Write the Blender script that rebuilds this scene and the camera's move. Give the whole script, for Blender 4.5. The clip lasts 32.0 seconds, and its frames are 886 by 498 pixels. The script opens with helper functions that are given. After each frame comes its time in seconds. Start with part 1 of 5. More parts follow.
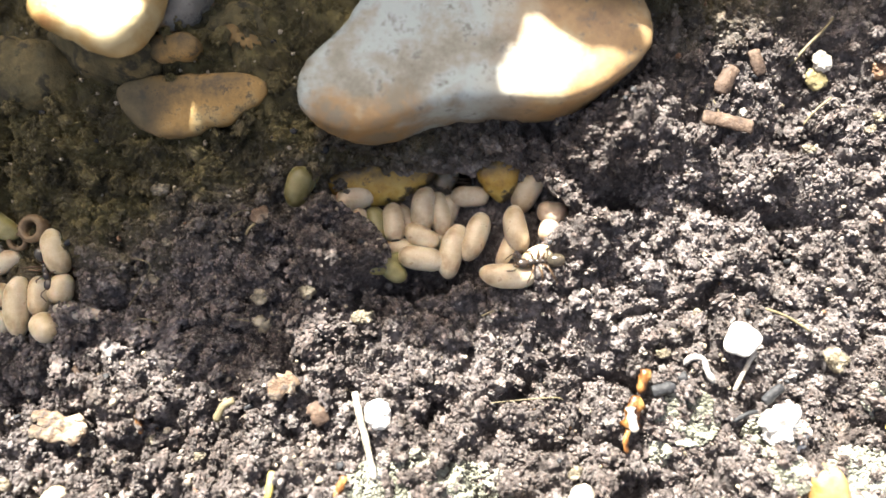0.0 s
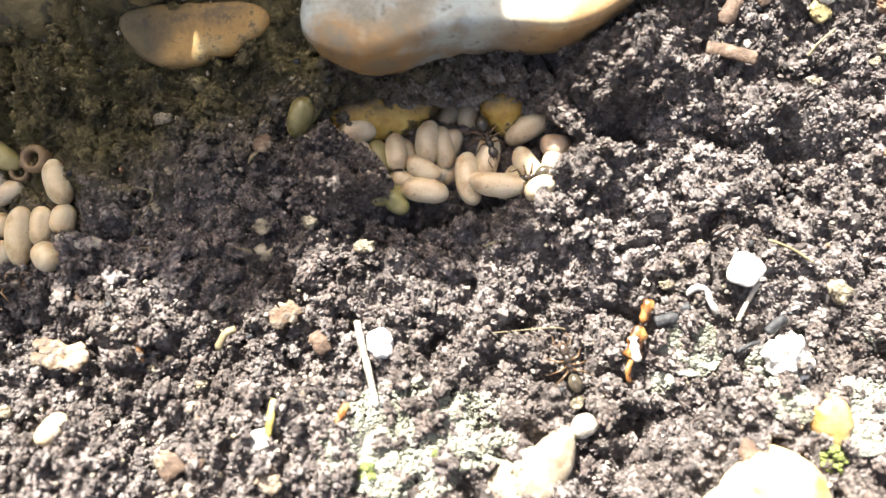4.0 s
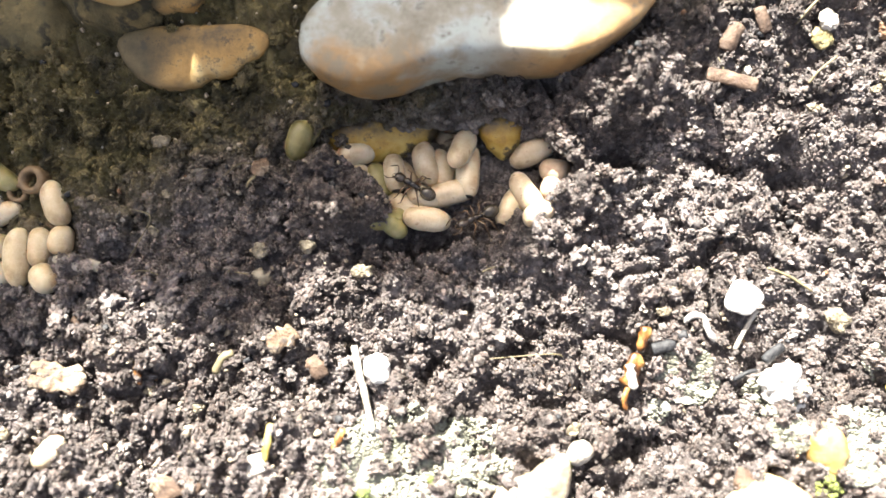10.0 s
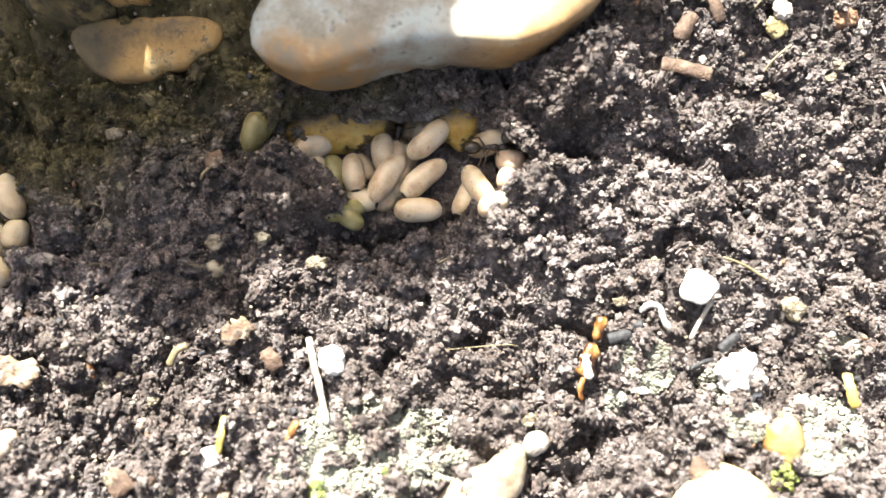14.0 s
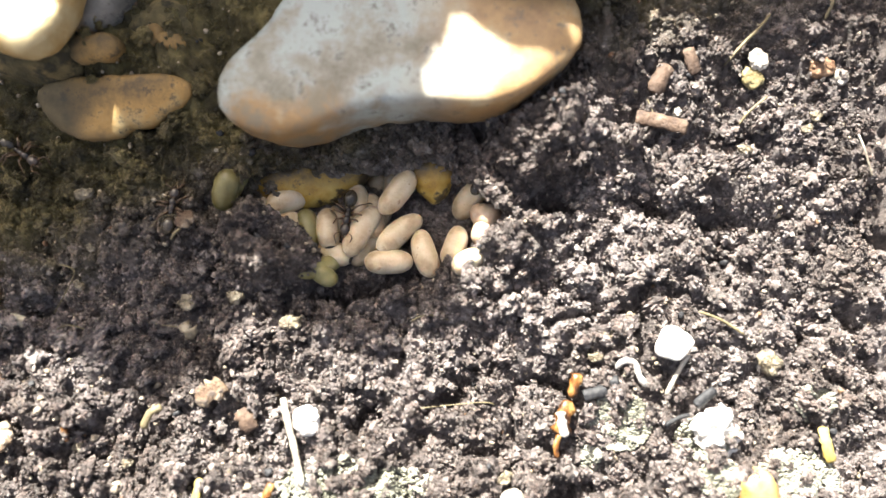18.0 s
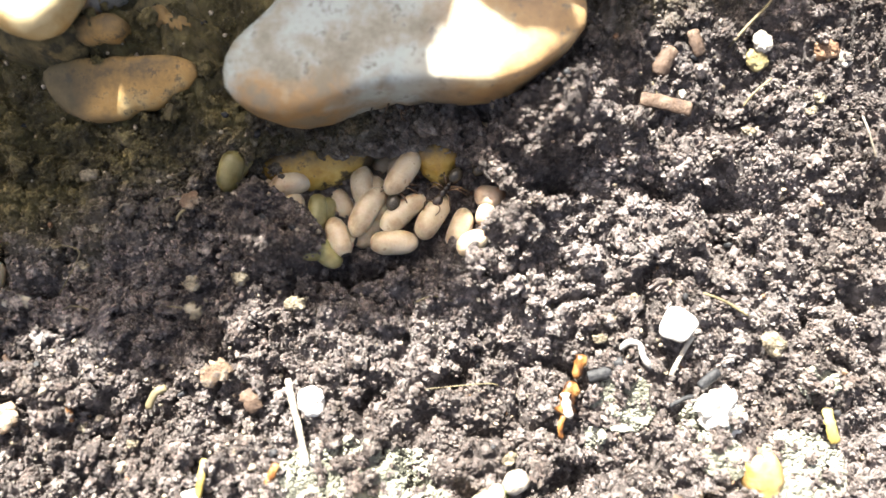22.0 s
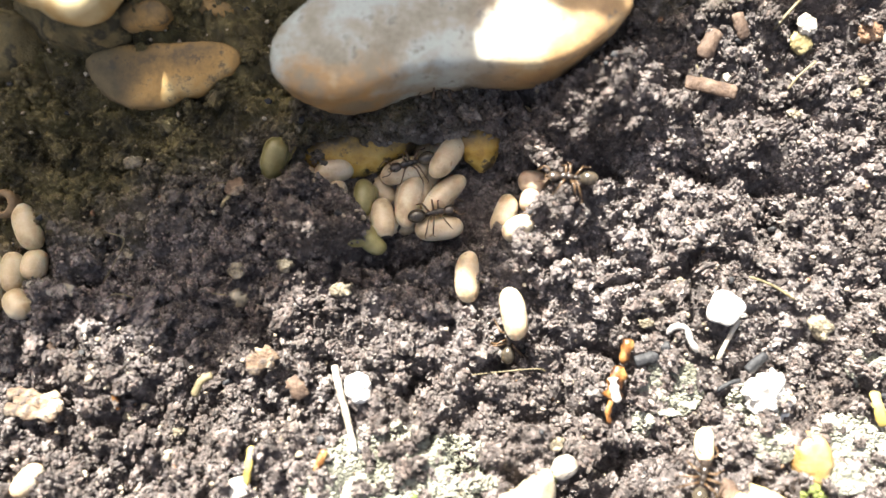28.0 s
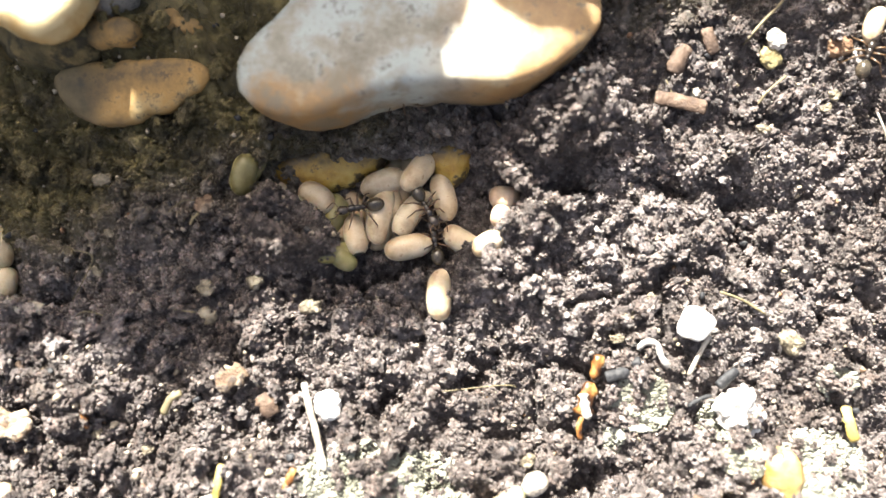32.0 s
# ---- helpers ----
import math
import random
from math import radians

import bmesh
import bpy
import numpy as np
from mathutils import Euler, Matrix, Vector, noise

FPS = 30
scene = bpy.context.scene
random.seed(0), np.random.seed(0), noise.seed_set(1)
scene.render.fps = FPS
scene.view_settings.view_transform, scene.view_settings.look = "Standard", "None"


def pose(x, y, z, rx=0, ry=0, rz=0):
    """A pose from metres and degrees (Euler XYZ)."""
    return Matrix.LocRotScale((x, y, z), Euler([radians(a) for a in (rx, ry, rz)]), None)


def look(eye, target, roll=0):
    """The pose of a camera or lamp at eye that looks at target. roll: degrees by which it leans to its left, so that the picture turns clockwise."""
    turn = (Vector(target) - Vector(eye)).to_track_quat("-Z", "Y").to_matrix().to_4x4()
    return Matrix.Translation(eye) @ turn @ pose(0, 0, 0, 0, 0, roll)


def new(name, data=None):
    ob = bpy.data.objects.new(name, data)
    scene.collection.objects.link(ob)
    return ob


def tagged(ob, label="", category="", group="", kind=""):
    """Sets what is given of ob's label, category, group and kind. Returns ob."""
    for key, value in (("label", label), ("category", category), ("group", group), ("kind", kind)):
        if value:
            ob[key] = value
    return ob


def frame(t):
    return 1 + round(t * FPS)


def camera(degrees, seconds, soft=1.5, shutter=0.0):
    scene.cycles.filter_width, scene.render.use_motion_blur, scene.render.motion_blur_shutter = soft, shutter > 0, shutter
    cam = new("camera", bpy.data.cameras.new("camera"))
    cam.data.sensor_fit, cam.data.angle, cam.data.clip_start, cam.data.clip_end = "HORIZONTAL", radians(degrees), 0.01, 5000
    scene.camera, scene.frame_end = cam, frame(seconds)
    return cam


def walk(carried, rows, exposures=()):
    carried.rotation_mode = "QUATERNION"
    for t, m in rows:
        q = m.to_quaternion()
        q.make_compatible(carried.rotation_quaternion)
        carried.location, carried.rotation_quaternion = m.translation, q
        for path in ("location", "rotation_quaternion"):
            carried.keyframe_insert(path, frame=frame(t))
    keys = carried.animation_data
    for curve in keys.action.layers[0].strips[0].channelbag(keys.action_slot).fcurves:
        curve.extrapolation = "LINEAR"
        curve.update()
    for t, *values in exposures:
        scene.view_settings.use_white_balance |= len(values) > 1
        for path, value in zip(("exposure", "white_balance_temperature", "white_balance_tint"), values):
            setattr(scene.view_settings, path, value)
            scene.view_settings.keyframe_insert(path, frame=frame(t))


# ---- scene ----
cam = camera(62, 32.0, soft=1.5)
# a phone lens held close, focused on the chamber
cam.data.dof.use_dof = True
cam.data.dof.focus_distance, cam.data.dof.aperture_fstop = 0.0662, 10.5
# seconds, eye x y z, euler x y z
PATH = [
    (0, 0.00025, -0.03166, 0.06170, 30.798, 0.023, -0.429),
    (0.5, 0.00088, -0.03272, 0.06103, 31.012, -0.027, -0.388),
    (1, 0.00131, -0.03458, 0.05993, 31.156, -0.042, -0.404),
    (1.5, 0.00020, -0.03645, 0.05874, 31.300, 0.001, -0.437),
    (2, -0.00127, -0.03719, 0.05819, 30.877, -0.106, -0.283),
    (2.5, -0.00107, -0.03731, 0.05814, 30.613, -0.054, 0.026),
    (3, 0.00007, -0.03701, 0.05825, 30.729, -0.172, -0.116),
    (3.5, 0.00005, -0.03689, 0.05843, 30.756, -0.027, -0.190),
    (5.5, 0.00023, -0.03671, 0.05847, 30.573, -0.080, -0.311),
    (6, 0.00056, -0.03645, 0.05848, 30.982, -0.072, -0.447),
    (6.5, -0.00000, -0.03495, 0.05936, 30.922, -0.132, -0.372),
    (7, 0.00012, -0.03354, 0.06028, 30.887, -0.072, -0.176),
    (7.5, 0.00136, -0.03295, 0.06055, 30.922, -0.049, -0.195),
    (8, 0.00214, -0.03326, 0.06041, 30.708, -0.014, -0.399),
    (8.5, 0.00213, -0.03376, 0.06004, 30.726, -0.076, -0.264),
    (9, -0.00001, -0.03400, 0.06000, 29.538, 0.001, -0.001),
    (9.5, -0.00123, -0.03544, 0.05916, 30.149, -0.221, 0.092),
    (10, 0.00037, -0.03425, 0.05989, 30.086, -0.165, 0.221),
    (10.5, 0.00208, -0.03316, 0.06058, 30.506, -0.202, 0.294),
    (11, 0.00290, -0.03308, 0.06057, 30.409, -0.176, 0.093),
    (11.5, 0.00282, -0.03512, 0.05927, 30.604, -0.216, -0.098),
    (12, 0.00320, -0.03677, 0.05835, 30.497, -0.273, -0.050),
    (12.5, 0.00416, -0.03702, 0.05813, 30.337, -0.149, 0.011),
    (13, 0.00423, -0.03683, 0.05820, 30.607, -0.227, -0.160),
    (13.5, 0.00354, -0.03613, 0.05858, 30.609, -0.232, -0.167),
    (14, 0.00414, -0.03521, 0.05917, 30.438, -0.138, -0.150),
    (14.5, 0.00588, -0.03524, 0.05902, 30.532, -0.295, -0.399),
    (16.5, 0.00519, -0.03154, 0.06106, 28.706, -0.227, 0.004),
    (17, 0.00621, -0.03006, 0.06186, 28.885, -0.286, -0.099),
    (17.5, 0.00734, -0.02918, 0.06223, 28.923, -0.052, -0.481),
    (18, 0.00626, -0.02938, 0.06199, 29.176, 0.003, -0.771),
    (18.5, 0.00488, -0.02979, 0.06179, 29.227, 0.000, -0.841),
    (19, 0.00418, -0.03000, 0.06177, 29.224, 0.089, -0.837),
    (19.5, 0.00396, -0.02938, 0.06219, 29.155, 0.100, -0.629),
    (20, 0.00483, -0.02834, 0.06274, 29.115, 0.043, -0.621),
    (20.5, 0.00614, -0.02812, 0.06283, 29.034, 0.069, -0.764),
    (21, 0.00672, -0.02916, 0.06231, 29.137, 0.048, -0.944),
    (21.5, 0.00616, -0.03012, 0.06172, 28.986, 0.022, -0.853),
    (22, 0.00583, -0.03084, 0.06127, 29.174, -0.023, -0.732),
    (22.5, 0.00585, -0.03058, 0.06136, 29.163, -0.076, -0.718),
    (23, 0.00623, -0.02937, 0.06208, 29.065, 0.056, -0.754),
    (23.5, 0.00685, -0.02814, 0.06273, 29.096, 0.045, -0.916),
    (24, 0.00610, -0.02831, 0.06278, 29.346, 0.075, -1.077),
    (24.5, 0.00539, -0.02809, 0.06279, 29.149, 0.141, -0.890),
    (26.5, 0.00693, -0.02963, 0.06186, 29.333, 0.022, -0.964),
    (27, 0.00463, -0.03036, 0.06137, 29.176, 0.131, -0.881),
    (27.5, 0.00354, -0.03129, 0.06078, 29.348, 0.104, -1.081),
    (28, 0.00168, -0.03187, 0.06043, 29.253, 0.054, -1.129),
    (28.5, 0.00110, -0.03192, 0.06045, 29.152, 0.177, -0.928),
    (29, 0.00201, -0.03164, 0.06054, 29.231, 0.116, -1.045),
    (29.5, 0.00283, -0.03162, 0.06041, 29.356, 0.082, -1.133),
    (30, 0.00332, -0.03156, 0.06050, 29.417, 0.110, -1.287),
    (30.5, 0.00381, -0.03073, 0.06094, 29.317, 0.184, -1.196),
    (31, 0.00421, -0.03015, 0.06129, 29.295, 0.073, -1.396),
    (31.5, 0.00408, -0.03013, 0.06134, 29.066, 0.157, -1.278),
    (32, 0.00421, -0.03082, 0.06089, 29.456, 0.073, -1.374),
]
walk(cam, [(t, pose(x, y, z, rx, ry, rz)) for t, x, y, z, rx, ry, rz in PATH], exposures=[(0.0, 2.63, 6690, 6), (3.0, 2.66, 6690, 6), (6.0, 2.87, 6690, 6), (8.0, 2.95, 6690, 6), (12.0, 2.85, 6690, 6), (13.0, 2.75, 6690, 6), (14.5, 2.73, 6690, 6), (17.0, 2.69, 6690, 6), (18.0, 2.68, 6690, 6), (20.0, 2.73, 6690, 6), (21.0, 2.85, 6690, 6), (22.0, 2.77, 6690, 6), (24.0, 2.69, 6690, 6), (28.0, 2.63, 6690, 6), (29.0, 2.67, 6690, 6), (30.0, 2.49, 6690, 6), (31.0, 2.53, 6690, 6), (32.0, 2.73, 6690, 6)])

# ---- light: sun from behind the bank, clear sky ----
SUN_ELEVATION, SUN_AZIMUTH = 58.0, -30.0      # azimuth from +y towards +x
world = bpy.data.worlds.new("sky")
scene.world = world
world.use_nodes = True
_n = world.node_tree.nodes
_sky = _n.new("ShaderNodeTexSky")
_sky.sky_type = "NISHITA"
_sky.sun_disc = False
_sky.air_density, _sky.dust_density, _sky.ozone_density = 0.7, 9.0, 0.2
_sky.sun_elevation = radians(SUN_ELEVATION)
_sky.sun_rotation = radians(SUN_AZIMUTH)
_n["Background"].inputs["Strength"].default_value = 0.061
world.node_tree.links.new(_sky.outputs["Color"], _n["Background"].inputs["Color"])
sun = new("sun", bpy.data.lights.new("sun", "SUN"))
sun.data.energy, sun.data.angle, sun.data.color = 5.0, radians(0.6), (1.0, 0.975, 0.945)
_az, _el = radians(SUN_AZIMUTH), radians(SUN_ELEVATION)
SUN_WAY = Vector((math.sin(_az) * math.cos(_el), math.cos(_az) * math.cos(_el), math.sin(_el)))
sun.matrix_world = look(SUN_WAY, (0, 0, 0))

# ---- helpers ----
MM = 0.001


def hashed(i, j, seed):
    h = (i * 374761393 + j * 668265263 + seed * 974634541) & 0xFFFFFFFF
    h = ((h ^ (h >> 13)) * 1274126177) & 0xFFFFFFFF
    return ((h ^ (h >> 16)) & 0xFFFF) / 65535.0


def grain(x, y, size, seed):
    """Smooth noise from -1 to 1 with bumps of that size, for arrays."""
    u, v = np.asarray(x) / size, np.asarray(y) / size
    i, j = np.floor(u).astype(np.int64), np.floor(v).astype(np.int64)
    fu, fv = u - i, v - j
    fu, fv = fu * fu * (3 - 2 * fu), fv * fv * (3 - 2 * fv)
    a, b = hashed(i, j, seed), hashed(i + 1, j, seed)
    c, d = hashed(i, j + 1, seed), hashed(i + 1, j + 1, seed)
    return 2 * ((a + (b - a) * fu) * (1 - fv) + (c + (d - c) * fu) * fv) - 1


def step(v, a, b):
    s = np.clip((v - a) / (b - a), 0, 1)
    return s * s * (3 - 2 * s)


def bowl(x, y, cx, cy, rx, ry, turn=0.0, edge=0.35):
    """1 inside an ellipse, 0 outside, with a soft rim."""
    c, s = math.cos(math.radians(turn)), math.sin(math.radians(turn))
    u, v = (x - cx) * c + (y - cy) * s, -(x - cx) * s + (y - cy) * c
    r = np.sqrt((u / rx) ** 2 + (v / ry) ** 2)
    return 1 - step(r, 1 - edge, 1 + edge)


def form(x, y):
    """The large shape of the ground, in millimetres."""
    x, y = np.asarray(x, float), np.asarray(y, float)
    low = np.interp(y, [-400, -60, -25, -12, -8, -3, 0, 5, 11, 19, 30, 42, 90, 400], [-16, -12, -6.5, -2.8, -1.0, 1.2, 2.8, 5.6, 9.2, 14.0, 19.5, 23.0, 27, 27])
    bank = np.interp(y, [-400, -60, -25, -12, -8, -3, 0, 4, 8, 12, 15, 18, 24, 34, 44.8, 46.2, 60], [-16, -12, -6.5, -2.8, -1.0, 1.4, 2.8, 4.4, 6.8, 8.6, 9.6, 11.6, 17, 33, 50, 125, 150])
    # unseen crest: heights and notch are shaped to cast the wanted shade edge
    top = np.interp(x + 0.577 * np.clip(y - 46, 0, 80), [-110, -75, -66, -62, -60, -54.5, -51.3, -50.6, -41.4, -40.4, -40.1, -37, -35.4, -34.4, -33, -31, -28, -25, -23, -20, -18.9, -17.8, -15.8, -14.9, -13.7, -12.2, -10.8, -9.4, -8.2, -7.4, -6.9, -6.0, -5.0, -3.3, -0.4, 0.4, 1.2000000000000002, 4, 6, 10, 16, 30, 60],
                    [105.5, 104, 103, 102, 100, 98.8, 97.8, 69, 69.5, 71.5, 88.2, 90.8, 91.3, 95.0, 96.2, 96.9, 96.8, 96.2, 95.6, 92.0, 89.8, 87.4, 83.3, 81.2, 78.6, 76.3, 74.4, 72.7, 71.8, 72.5, 74.1, 75, 75.9, 75.3, 74.2, 70.5, 69.2, 68, 67, 65.8, 65.2, 66, 61])
    bank = np.minimum(bank, top - 0.12 * np.clip(y - 46, 0, 200))
    bank = np.where(bank < low, low, bank)
    right = step(x - 0.12 * y, 15.0, 23.0) * (1 - step(y, 30, 42))
    z = bank * (1 - right) + low * right
    # chamber of the nest, with the pocket beside it
    floor = 1.5 + 0.24 * y
    z = z + (np.minimum(floor, z) - z) * bowl(x, y, -1.0, 5.7, 13.4, 5.0, -2, 0.12)
    z = z - 1.9 * bowl(x, y, -40.5, 1.5, 8.2, 6.0, 0, 0.2)
    # dark holes and clefts in the crumbly ground
    z = z - 5.0 * bowl(x, y, 15.8, 5.8, 2.5, 1.4, 6, 0.3)
    z = z - 3.0 * bowl(x, y, 31.3, 2.9, 1.7, 3.8, 10, 0.45)
    z = z + 1.7 * bowl(x, y, 26.0, 2.6, 3.8, 2.5, -10, 0.4)
    z = z - 1.3 * bowl(x, y, 28.0, 5.6, 9.0, 0.8, -9, 0.5)
    z = z + 1.4 * bowl(x, y, 17.0, 10.6, 4.8, 3.0, 20, 0.5)
    z = z + 1.6 * bowl(x, y, 15.2, 9.8, 3.8, 2.4, 10, 0.4)
    z = z + 1.2 * bowl(x, y, 27.0, 8.4, 10.0, 1.8, -9, 0.4)
    z = z - 2.6 * bowl(x, y, 7.6, -8.6, 2.2, 1.5, 0, 0.4)
    z = z - 2.2 * bowl(x, y, 0.6, -10.4, 2.4, 1.2, 0, 0.4)
    z = z - 2.2 * bowl(x, y, 19.5, -16.4, 4.5, 1.5, 12, 0.4)
    z = z - 4.6 * bowl(x, y, -2.6, -0.1, 6.0, 1.0, 3, 0.4)
    z = z - 0.8 * bowl(x, y, -18.5, -13.0, 2.4, 0.7, 20, 0.4)
    z = z - 1.7 * bowl(x, y, -25.3, -18.4, 1.1, 2.0, 0, 0.4)
    z = z - 1.8 * bowl(x, y, -37.4, -8.6, 3.0, 1.6, 0, 0.4)
    z = z + 1.7 * bowl(x, y, -30.2, -19.6, 3.2, 2.6, 0, 0.15)
    # the dark gap behind the heap, between the yellow stones
    z = z + (np.minimum(0.4, z) - z) * bowl(x, y, 1.7, 11.6, 2.7, 2.1, 0, 0.2)
    z = z + (np.minimum(1.6, z) - z) * bowl(x, y, 9.0, 11.3, 1.6, 1.6, 0, 0.25)
    # mounds
    z = z + 3.9 * bowl(x, y, -8.6, 2.6, 4.2, 3.1, -25, 0.2)
    z = z + 2.0 * bowl(x, y, -11.8, 5.2, 2.6, 2.0, 0, 0.3)
    z = z + 2.2 * bowl(x, y, 12.6, 3.0, 2.4, 2.4, 30, 0.5)
    z = z + 1.2 * bowl(x, y, -23.0, 3.0, 8.0, 4.5, 0, 0.7)
    z = z + 0.9 * bowl(x, y, -9.0, -5.0, 6.0, 2.0, 10, 0.6)
    return z


def ground_height(x, y):
    """Height of the soil, crumbs of every size included, in millimetres."""
    rough = 1.0 * grain(x, y, 9.0, 1) + 0.7 * grain(x, y, 4.0, 2)
    lumps = 0.75 * (2 * np.abs(grain(x, y, 2.1, 3)) ** 0.7 - 0.9) + 0.42 * (2 * np.abs(grain(x, y, 1.0, 4)) ** 0.7 - 0.9) + 0.26 * (1 - 2 * np.abs(grain(x, y, 0.56, 5)))
    crack = np.clip(1 - np.abs(grain(x, y, 5.2, 6)) / 0.22, 0, 1) * np.clip(0.5 + grain(x, y, 11.0, 7), 0, 1)
    lumps = lumps - 2.0 * crack
    calm = 1 - 0.7 * bowl(x, y, 0.7, 4.8, 10.0, 3.4, -2, 0.2)
    crust = np.maximum.reduce([bowl(x, y, 21.9, -11.6, 3.8, 3.2, 0, 0.3), bowl(x, y, -3.6, -18.9, 6.5, 3.4, 0, 0.3), bowl(x, y, 36.2, -17.4, 4.2, 3.2, 0, 0.3), bowl(x, y, 30.3, -16.2, 3.0, 2.4, 0, 0.3)])
    calm = calm * (1 - 0.65 * crust)
    return form(x, y) + (1.1 * rough + 1.0 * lumps) * calm + 0.7 * crust


def part(name, bm, material, parent=None, label=""):
    """Links a bmesh as one mesh object, under a thing where one is given."""
    me = bpy.data.meshes.new(name)
    bm.to_mesh(me)
    bm.free()
    for p in me.polygons:
        p.use_smooth = True
    me.materials.append(material)
    ob = new(name, me)
    if parent:
        ob.parent = parent
    if label:
        ob["label"] = label
    return ob


def raw_mesh(name, verts, faces, material, smooth=True):
    """A mesh from arrays of corners and of faces with equal corner counts."""
    me = bpy.data.meshes.new(name)
    verts, faces = np.asarray(verts, np.float32), np.asarray(faces, np.int32)
    n, k = faces.shape
    me.vertices.add(len(verts))
    me.vertices.foreach_set("co", verts.ravel())
    me.loops.add(n * k)
    me.loops.foreach_set("vertex_index", faces.ravel())
    me.polygons.add(n)
    me.polygons.foreach_set("loop_start", np.arange(0, n * k, k, dtype=np.int32))
    me.polygons.foreach_set("use_smooth", np.full(n, smooth))
    me.materials.append(material)
    me.update(calc_edges=True)
    return me


# ---- materials ----
def nodes(name):
    m = bpy.data.materials.new(name)
    m.use_nodes = True
    t = m.node_tree
    return m, t, t.nodes["Principled BSDF"]


def mix(t, fac, a, b, kind="MIX"):
    """A colour mix; each input is a socket or a colour."""
    n = t.nodes.new("ShaderNodeMix")
    n.data_type, n.blend_type = "RGBA", kind
    for key, v in ((0, fac), (6, a), (7, b)):
        if isinstance(v, bpy.types.NodeSocket):
            t.links.new(v, n.inputs[key])
        else:
            n.inputs[key].default_value = v if key == 0 else (*v, 1.0)
    return n.outputs[2]


def noise_at(t, scale, detail=4.0, rough=0.6, kind="ShaderNodeTexNoise"):
    co = t.nodes.new("ShaderNodeTexCoord")
    n = t.nodes.new(kind)
    n.inputs["Scale"].default_value = scale
    if kind == "ShaderNodeTexNoise":
        n.inputs["Detail"].default_value, n.inputs["Roughness"].default_value = detail, rough
        t.links.new(co.outputs["Object"], n.inputs["Vector"])
        return n.outputs["Fac"]
    t.links.new(co.outputs["Object"], n.inputs["Vector"])
    return n.outputs["Distance"]


def ramp(t, value, stops):
    n = t.nodes.new("ShaderNodeValToRGB")
    while len(n.color_ramp.elements) < len(stops):
        n.color_ramp.elements.new(0.5)
    for e, (p, c) in zip(n.color_ramp.elements, stops):
        e.position, e.color = p, (*c, 1.0) if isinstance(c, tuple) else (c, c, c, 1.0)
    t.links.new(value, n.inputs["Fac"])
    return n.outputs["Color"]


def bump(t, bsdf, value, distance, strength=0.6):
    n = t.nodes.new("ShaderNodeBump")
    n.inputs["Strength"].default_value, n.inputs["Distance"].default_value = strength, distance
    t.links.new(value, n.inputs["Height"])
    t.links.new(n.outputs["Normal"], bsdf.inputs["Normal"])


def soil_material(name, vary):
    """Dark humus with grey mineral dust; olive-brown up on the bank."""
    m, t, b = nodes(name)
    base = ramp(t, noise_at(t, 900, 5, 0.7), [(0.34, (0.049, 0.044, 0.0435)), (0.5, (0.143, 0.131, 0.129)), (0.66, (0.285, 0.268, 0.267))])
    dust = ramp(t, noise_at(t, 90, 4, 0.6), [(0.4, (0.75, 0.7, 0.66)), (0.62, (1.25, 1.22, 1.2))])
    base = mix(t, 1.0, base, dust, "MULTIPLY")
    if vary:
        g = t.nodes.new("ShaderNodeNewGeometry")
        tone = ramp(t, g.outputs["Random Per Island"], [(0.0, (0.5, 0.46, 0.44)), (0.2, (0.72, 0.66, 0.62)), (0.21, (0.95, 0.9, 0.88)), (0.55, (1.05, 1.01, 1.0)), (0.56, (1.1, 0.97, 0.9)), (0.72, (1.2, 1.07, 1.0)), (0.73, (1.15, 1.16, 1.12)), (0.9, (1.32, 1.3, 1.25)), (0.985, (1.6, 1.5, 1.36)), (1.0, (2.5, 2.4, 2.2))])
        base = mix(t, 1.0, base, tone, "MULTIPLY")
    else:
        # bare soil toned down so the gaps between crumbs read as shaded
        base = mix(t, 1.0, base, (0.8, 0.76, 0.74), "MULTIPLY")
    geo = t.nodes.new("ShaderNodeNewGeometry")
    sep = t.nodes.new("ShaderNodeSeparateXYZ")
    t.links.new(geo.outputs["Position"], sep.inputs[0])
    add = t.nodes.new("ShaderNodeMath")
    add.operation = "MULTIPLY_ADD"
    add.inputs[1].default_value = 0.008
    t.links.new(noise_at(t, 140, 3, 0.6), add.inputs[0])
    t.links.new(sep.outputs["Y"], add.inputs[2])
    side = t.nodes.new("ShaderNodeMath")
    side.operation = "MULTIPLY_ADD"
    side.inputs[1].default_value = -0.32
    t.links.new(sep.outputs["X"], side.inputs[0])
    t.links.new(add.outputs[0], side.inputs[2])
    brownish = ramp(t, side.outputs[0], [(0.0128, 0.0), (0.0195, 0.92)])
    base = mix(t, brownish, base, ramp(t, noise_at(t, 300, 5, 0.7), [(0.35, (0.03, 0.025, 0.0095)), (0.5, (0.098, 0.0785, 0.0285)), (0.66, (0.225, 0.182, 0.07))]))
    t.links.new(base, b.inputs["Base Color"])
    b.inputs["Roughness"].default_value = 0.45
    b.inputs["Specular IOR Level"].default_value = 0.36
    bump(t, b, noise_at(t, 3000, 5, 0.75), 0.0004, 1.0)
    return m


